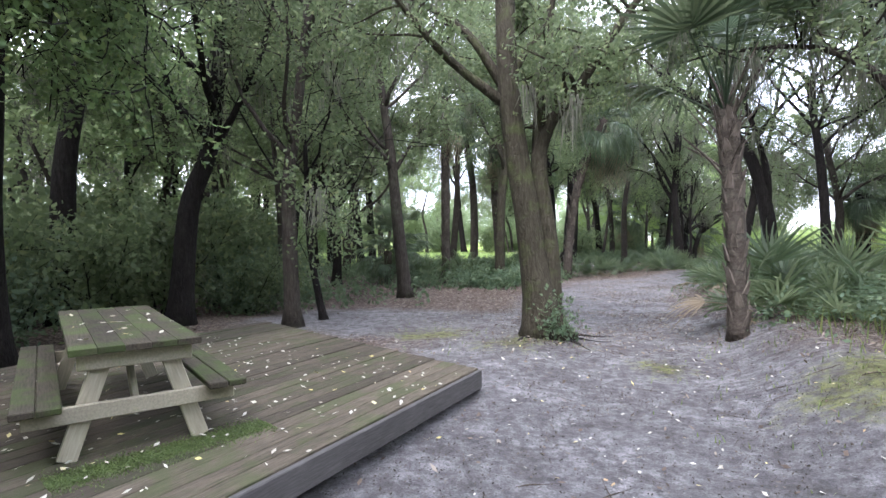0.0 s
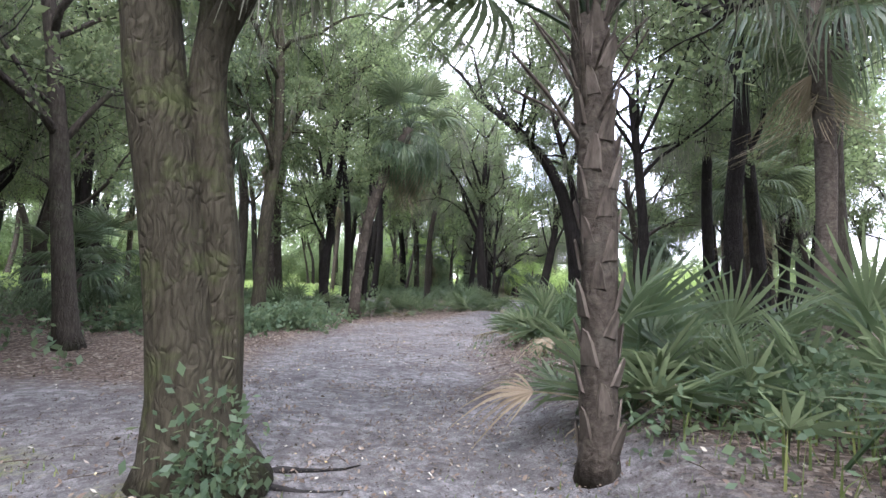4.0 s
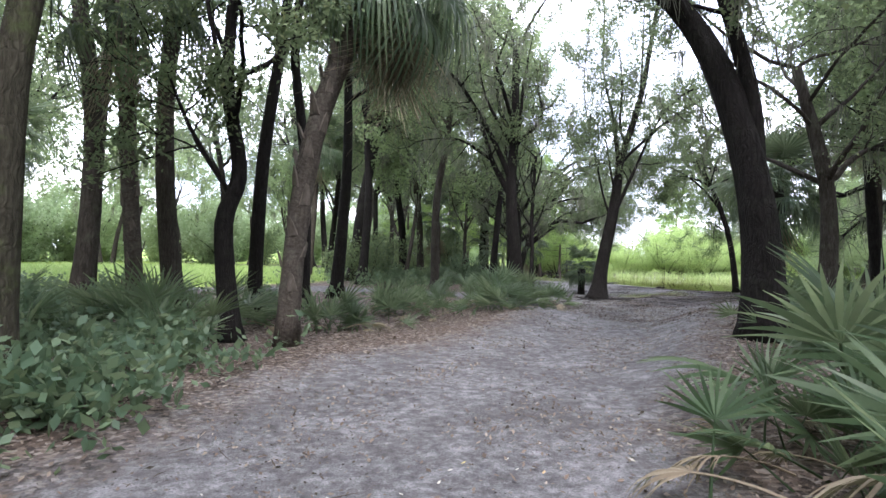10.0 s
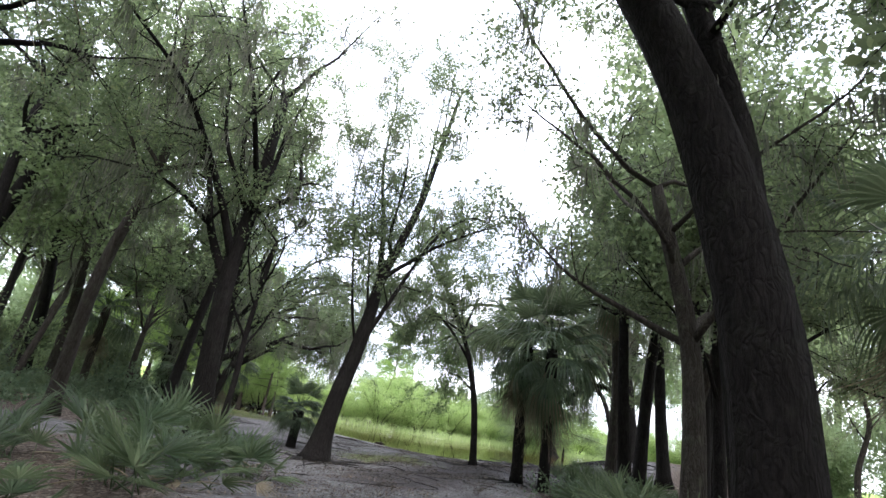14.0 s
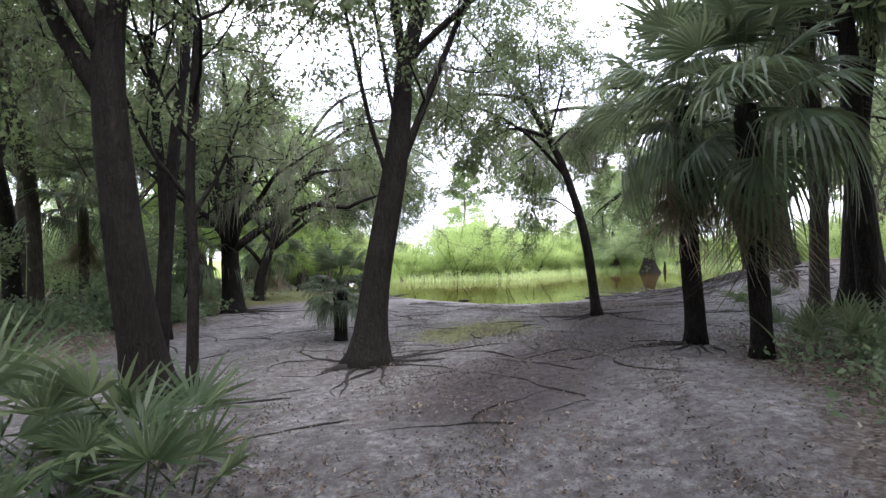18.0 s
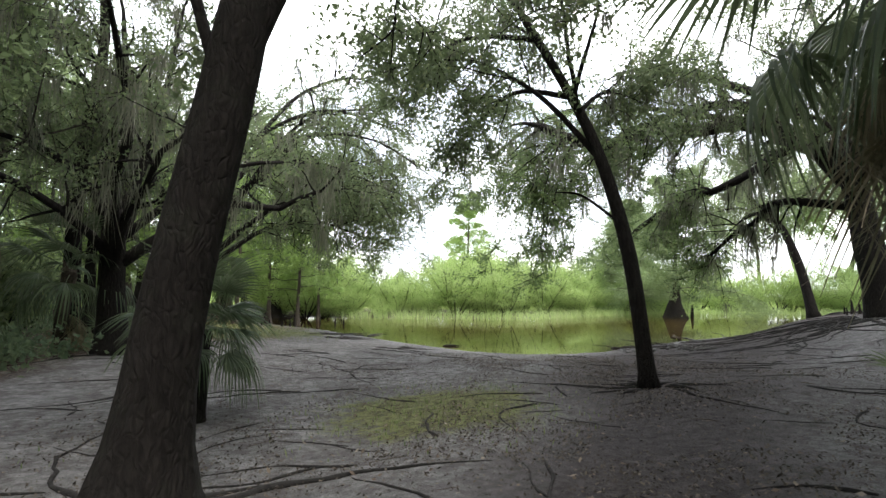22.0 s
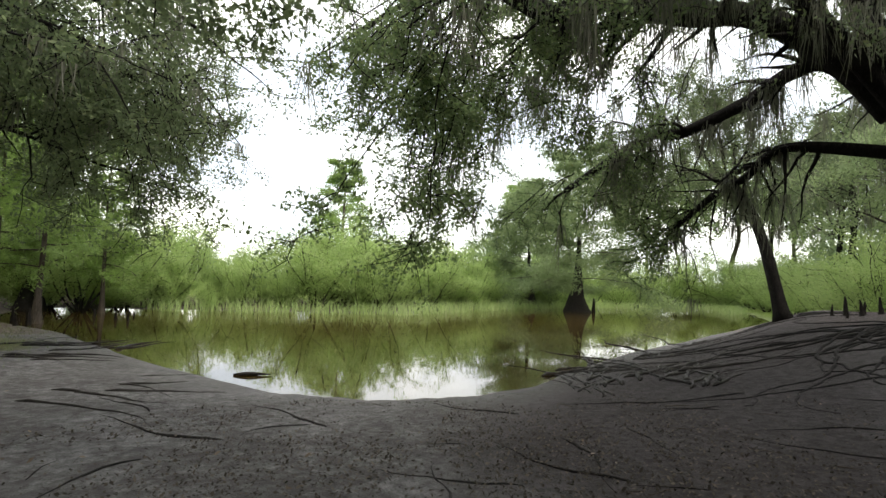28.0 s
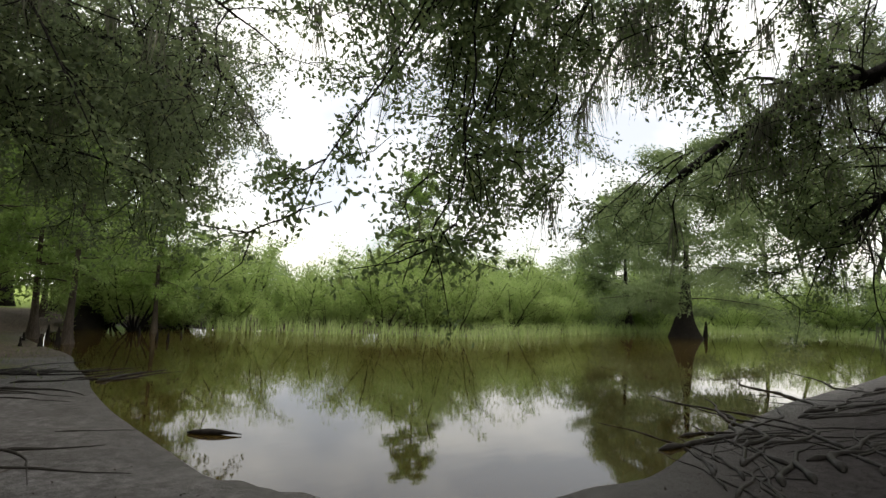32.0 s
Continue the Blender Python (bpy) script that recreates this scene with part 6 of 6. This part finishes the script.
lg = np.random.default_rng(21)
x, y = pick(190000, -6, 30, -2, 40, lambda x, y: np.clip(1.25 - walked_dist(x, y) / 7, 0, 1) * (0.10 + 0.90 * np.clip(1 - 1.5 * sand_mask(x, y), 0, 1)) * (meadow_mask(x, y) < 0.5) * (pond_dist(x, y) > 2.2) * np.clip((26 - x) / 6, 0.12, 1), lg)
stuff("leaf_litter", mesh_of("leaf_litter", *flat_leaves(with_height(x, y), lg, 0.05), LITTER), "brown dead leaves scattered over the forest floor", "leaf litter")
x, y = pick(3600, -4, 8, 0, 16, lambda x, y: np.clip(sand_mask(x, y) + 0.2, 0, 1) * np.clip(1.3 - walked_dist(x, y) / 4, 0, 1) * 0.5, lg)
stuff("pale_leaves", mesh_of("pale_leaves", *flat_leaves(with_height(x, y), lg, 0.04), PALE_LEAF), "pale fallen leaves scattered over the sand", "fallen leaves")


fx = np.random.default_rng(23)
x, y = pick(110000, -5, 37, -2, 41, lambda x, y: np.clip(1.3 - walked_dist(x, y) / 6, 0, 1) * (pond_dist(x, y) > 0.25) * (0.35 + 0.65 * (np.sin(x * 2.1 + 1.7 * np.sin(y * 1.3)) * np.sin(y * 1.9 + x) > -0.1)), fx)
stuff("bark_crumbs", mesh_of("bark_crumbs", *flat_leaves(with_height(x, y), fx, 0.021, 0.3, 0.7), CRUMB), "dark crumbs of bark and leaf scattered over the sand", "leaf litter")
x, y = pick(220000, 12, 33, 20, 36, lambda x, y: np.clip(1.25 - walked_dist(x, y) / 5, 0, 1) * (pond_dist(x, y) > 0.3) * (0.2 + 0.8 * (np.sin(x * 1.3 + 2 * np.sin(y * 0.9)) * np.sin(y * 1.4 - x * 0.7) > 0.0)), fx)
stuff("leaf_fragments", mesh_of("leaf_fragments", *flat_leaves(with_height(x, y), fx, 0.034, 0.4, 0.5), CRUMB), "broken brown leaves and bark flakes on grey sand", "leaf litter")
x, y = pick(90000, 0, 16, 7, 27, lambda x, y: np.clip(1.25 - walked_dist(x, y) / 4, 0, 1) * (0.15 + 0.85 * (np.sin(x * 1.9 + 2 * np.sin(y * 1.2)) * np.sin(y * 1.6 - x * 0.8) > 0.05)), fx)
stuff("path_litter", mesh_of("path_litter", *flat_leaves(with_height(x, y), fx, 0.036, 0.4, 0.5), LITTER), "broken brown leaves trodden into the sandy path", "leaf litter")
x, y = pick(70000, -5, 6, -1, 11, lambda x, y: np.clip(1.3 - walked_dist(x, y) / 5, 0, 1) * (0.3 + 0.7 * (np.sin(x * 2.3 + 2 * np.sin(y * 1.1)) * np.sin(y * 1.7 - x) > 0.0)), fx)
stuff("sand_debris", mesh_of("sand_debris", *flat_leaves(with_height(x, y), fx, 0.02, 0.4, 0.5), CRUMB), "small dark plant debris on pale sand beside the deck", "leaf litter")


def ground_stick(g, x, y, length, r, wander=0.25, sink=0.3, az=None, sides=5):
    az = g.uniform(0, 6.283) if az is None else az
    n = max(4, int(length / 0.14))
    a = az + g.normal(0, wander, n).cumsum() * 0.6
    px, py = x + (np.cos(a) * length / n).cumsum(), y + (np.sin(a) * length / n).cumsum()
    R = taper(r, r * 0.12, n) * (1 + 0.2 * np.sin(np.arange(n) * 1.7 + az))
    R[0] *= 0.35
    return tube(np.stack([px, py, np.maximum(height(px, py), WATER_Z) + R * (1 - 2 * sink)], 1), R, sides)


tw = []
x, y = pick(1500, -3, 30, 0, 40, lambda x, y: np.clip(1.2 - walked_dist(x, y) / 6, 0, 1) * (pond_dist(x, y) > 0.3), lg)
for a, b in zip(x, y):
    tw.append(ground_stick(lg, a, b, lg.uniform(0.15, 0.6), lg.uniform(0.003, 0.008), sides=4, sink=0.0))
stuff("fallen_twigs", mesh_of("fallen_twigs", *joined(tw), TWIG, True), "thin dark twigs lying on sand and leaves", "twigs")


def roots_of(tree, n, reach, r, az0=0.0, az1=6.283, seed=1, start=0.2):
    g = np.random.default_rng(seed)
    inv = tree.matrix_world.inverted()
    bx, by = tree.matrix_world.translation.xy
    for k in range(n):
        a = az0 + (az1 - az0) * (k + g.uniform(0.2, 0.8)) / n
        s = start * g.uniform(0.6, 1.6)
        V, F = ground_stick(g, bx + s * math.cos(a), by + s * math.sin(a), reach * g.uniform(0.4, 1.0), r * g.uniform(0.5, 1.1), 0.42, 0.36, a, 6)
        ob = part("root", mesh_of("root", V, F, ROOT, True), tree)
        ob.matrix_local = inv


def tree_at(x, y):
    return min((o for o in scene.objects if o.parent is None and o.type == "EMPTY"), key=lambda o: (o.matrix_world.translation.x - x) ** 2 + (o.matrix_world.translation.y - y) ** 2)


bpy.context.view_layer.update()
roots_of(tree_at(16.6, 29.2), 9, 3.8, 0.04, -3.0, 2.4, 1)
roots_of(tree_at(16.6, 29.2), 6, 1.3, 0.11, -3.0, 3.2, 8, 0.1)
roots_of(tree_at(23.1, 29.0), 5, 0.9, 0.07, 0, 6.28, 9, 0.05)
roots_of(tree_at(20.1, 25.4), 4, 0.9, 0.07, 1.5, 4.5, 10, 0.05)
roots_of(tree_at(23.1, 29.0), 8, 2.2, 0.035, 0, 6.28, 2)
roots_of(tree_at(20.1, 25.4), 6, 1.6, 0.03, 0.5, 4.5, 3)
roots_of(tree_at(35.4, 28.2), 26, 8.0, 0.045, 1.2, 3.6, 4, 0.6)
roots_of(tree_at(40.8, 31.3), 6, 2.5, 0.05, 0, 6.28, 5)
roots_of(tree_at(1.57, 8.0), 5, 0.9, 0.05, -2.6, 0.6, 6)
roots_of(tree_at(17.9, 38.9), 8, 3.0, 0.04, -2.6, 0.6, 7)
fg = np.random.default_rng(31)
x, y = pick(300, 14.5, 31, 25, 38, lambda x, y: (sand_mask(x, y) > 0.5) * (pond_dist(x, y) > 0.8) * 0.55, fg)
for a, b in zip(x, y):
    L = fg.uniform(0.5, 2.2)
    ob = new("surface_root", mesh_of("surface_root", *ground_stick(fg, a, b, L, 0.007 + 0.007 * L, 0.34, 0.38, fg.normal(2.6, 0.9), 6), ROOT, True))
    tagged(ob, "dark exposed root lying half-buried in grey sand", "root", "exposed roots in the sand")
# dark branches washed up at the water's edge
for x0, y0, a0, n, L, r in ((25.6, 43.6, 0.3, 8, 2.6, 0.045), (26.2, 42.4, 0.1, 5, 2.2, 0.04), (24.8, 41.4, -0.4, 5, 2.0, 0.035), (31.6, 34.0, -0.1, 9, 4.0, 0.04), (34.5, 33.8, -0.15, 9, 4.5, 0.045), (38.0, 33.2, -0.15, 7, 4.5, 0.045), (29.6, 33.0, 0.25, 7, 2.4, 0.025), (30.4, 33.0, 0.1, 10, 3.0, 0.05), (31.6, 32.5, 0.0, 10, 3.4, 0.05), (30.8, 31.9, 0.2, 7, 3.0, 0.04), (25.4, 38.4, -0.9, 4, 2.0, 0.025), (24.2, 37.4, -1.0, 3, 2.4, 0.025)):
    for _ in range(n):
        ob = new("driftwood_branch", mesh_of("driftwood_branch", *ground_stick(fg, x0 + fg.normal(0, 0.35), y0 + fg.normal(0, 0.35), L * fg.uniform(0.5, 1.1), r * fg.uniform(0.35, 1.0), 0.28, 0.22, a0 + fg.normal(0, 0.22), 6), DRIFT, True))
        tagged(ob, "dark wet branch washed up at the water's edge", "driftwood", "washed-up branches")
t = np.linspace(0, 1, 9)
ob = new("floating_log", mesh_of("floating_log", *tube(np.stack([26.84 + 0.44 * t, 37.92 - 0.42 * t, WATER_Z + 0.015 + 0.015 * np.sin(t * 3.1)], 1), 0.036 * np.array([0.4, 0.8, 1, 1, 0.95, 0.8, 0.55, 0.3, 0.12]), 8, 0.1, 3), DRIFT, True))
tagged(ob, "short dark log floating in the shallow water", "log")


# ---- deck and picnic table ----
def box(l, w, h, bevel=0.006):
    bm = bmesh.new()
    bmesh.ops.create_cube(bm, size=1.0)
    bmesh.ops.scale(bm, vec=(l, w, h), verts=bm.verts)
    bmesh.ops.bevel(bm, geom=bm.edges[:], offset=bevel, segments=1, affect="EDGES")
    return bm


BOARDS = {}


def board(l, w, h, mat, bevel=0.006):
    key = (round(l, 3), round(w, 3), round(h, 3), mat.name)
    if key not in BOARDS:
        bm = box(l, w, h, bevel)
        me = bpy.data.meshes.new("board")
        bm.to_mesh(me)
        bm.free()
        me.materials.append(mat)
        BOARDS[key] = me
    return BOARDS[key]


DECK_Z = 0.34
deck = thing("deck", pose(0.32, 4.96, 0, 0, 0, math.degrees(math.atan2(0.876, 0.482))), "low weathered wooden deck platform strewn with pale leaves", "deck")
# its own x runs back along the planks, its y away from the path; the far ends are cut on the slant
SKEW = 0.298
for k in range(29):
    y = 0.075 + k * 0.142
    part("plank", board(7.2, 0.1335, 0.038, DECK_WOOD, 0.005), deck, "", pose(SKEW * y - 3.6 + (k % 3) * 0.006, y, DECK_Z - 0.019, 0.25 * (k % 5 - 2), 0.04 * (k % 4 - 1.5), 0))
part("fascia", board(7.2, 0.04, 0.17, FASCIA_WOOD), deck, "grey board along the deck edge", pose(-3.6, -0.024, DECK_Z - 0.09))
part("fascia", board(4.3, 0.04, 0.17, FASCIA_WOOD), deck, "", pose(0.028 + SKEW * 2.05, 2.05, DECK_Z - 0.13, 0, 0, math.degrees(math.atan2(1, SKEW))))
for px in (-0.25, -2.6, -5.0, -6.9):
    for py in (0.12, 2.0, 3.9):
        part("post", board(0.1, 0.1, 0.36, FASCIA_WOOD), deck, "", pose(px + SKEW * py, py, 0.1))
for q in (0.5, 2.0, 3.5, 5.0):
    part("joist", board(4.0, 0.04, 0.14, FASCIA_WOOD), deck, "", pose(-q + SKEW * 2.05, 2.05, DECK_Z - 0.11, 0, 0, math.degrees(math.atan2(1, SKEW))))
dg = np.random.default_rng(3)
dm = deck.matrix_world
pts = np.array([dm @ Vector((px, py, DECK_Z)) for px, py in zip(-dg.uniform(0, 6.0, 760), dg.uniform(0, 4.0, 760))])
stuff("leaves_on_deck", mesh_of("leaves_on_deck", *flat_leaves(pts, dg, 0.042, 0.25), PALE_LEAF), "pale fallen leaves lying on the deck", "fallen leaves")


def picnic_table(m):
    tb = thing("picnic_table", m, "weathered wooden picnic table with a green mossy top on the deck", "table")
    L = 2.2
    for k in range(5):
        part("tabletop_board", board(L, 0.1388, 0.04, TABLE_TOP, 0.003), tb, "" if k else "mossy dark board", pose(0.006 * (k % 2), (k - 2) * 0.1405, 0.648))
    for s in (-1, 1):
        for k in range(2):
            part("seat_board", board(L + 0.1, 0.115, 0.04, TABLE_TOP), tb, "", pose(0.005 * k, s * (0.44 + 0.12 * k), 0.35))
        for e in (-1, 1):
            lean = Euler((0, 0, radians(90))).to_matrix().to_4x4() @ Euler((0, radians(s * 72), 0)).to_matrix().to_4x4() @ Euler((radians(90), 0, 0)).to_matrix().to_4x4()
            part("leg", board(0.665, 0.105, 0.038, TABLE_LEG), tb, "pale grey-green slanted leg" if s > 0 and e > 0 else "", Matrix.Translation((e * 0.96, s * 0.262, 0.314)) @ lean)
    for e in (-1, 1):
        x = e * 0.96
        beam = part("seat_beam", board(0.038, 1.14, 0.10, TABLE_LEG), tb, "", pose(x + e * 0.04, 0, 0.278))
        cleat = part("top_cleat", board(0.038, 0.62, 0.10, TABLE_LEG), tb, "", pose(x + e * 0.04, 0, 0.576))
        part("brace", board(0.72, 0.038, 0.085, TABLE_LEG), tb, "", pose(x - e * 0.3, 0, 0.445, 0, e * 34, 0))
        for s in (-1, 1):
            for yy, zz in ((0.19, 0.57), (0.23, 0.585), (0.27, 0.27), (0.31, 0.29)):
                bm = bmesh.new()
                bmesh.ops.create_cone(bm, cap_ends=True, segments=8, radius1=0.011, radius2=0.009, depth=0.012)
                me = bpy.data.meshes.new("bolt")
                bm.to_mesh(me)
                bm.free()
                me.materials.append(BOLT)
                held = cleat if zz > 0.4 else beam
                part("bolt", me, held, "", held.matrix_local.inverted() @ pose(x + e * 0.062, s * yy, zz, 0, 90, 0))
    return tb


table = picnic_table(pose(-2.36, 3.82, DECK_Z + 0.004, 0, 0, 127.3) @ Matrix.Scale(0.945, 4))
tm = table.matrix_world
pts = np.array([tm @ Vector((px, py, 0.671)) for px, py in zip(dg.uniform(-0.9, 0.9, 26), dg.uniform(-0.33, 0.33, 26))])
stuff("leaves_on_table", mesh_of("leaves_on_table", *flat_leaves(pts, dg, 0.05, 0.2), PALE_LEAF), "pale fallen leaves lying on the tabletop", "fallen leaves")
u, w = dg.uniform(0, 1, 12000), dg.normal(0, 0.045, 12000) * (1 + dg.uniform(0, 1, 12000))
pts = np.stack([-1.98 + 0.8 * u + 0.75 * w, 2.60 + 0.9 * u - 0.66 * w, np.full(12000, DECK_Z)], 1)
stuff("deck_moss", mesh_of("deck_moss", *blades(pts, dg, 0.009, 0.008, 0.9), DECK_MOSS), "green moss strip growing on the deck planks", "moss")


def bench(m):
    """A low plank seat on two posts."""
    ob = thing("bench", m, "small grey wooden plank bench on the sandy bank", "bench")
    part("seat", board(0.75, 0.24, 0.05, FASCIA_WOOD), ob, "", pose(0, 0, 0.46))
    for e in (-1, 1):
        part("post", board(0.09, 0.16, 0.55, FASCIA_WOOD), ob, "", pose(e * 0.26, 0, 0.163))
    return ob


bench(pose(29.7, 26.6, gz(29.7, 26.6), 0, 0, 40))
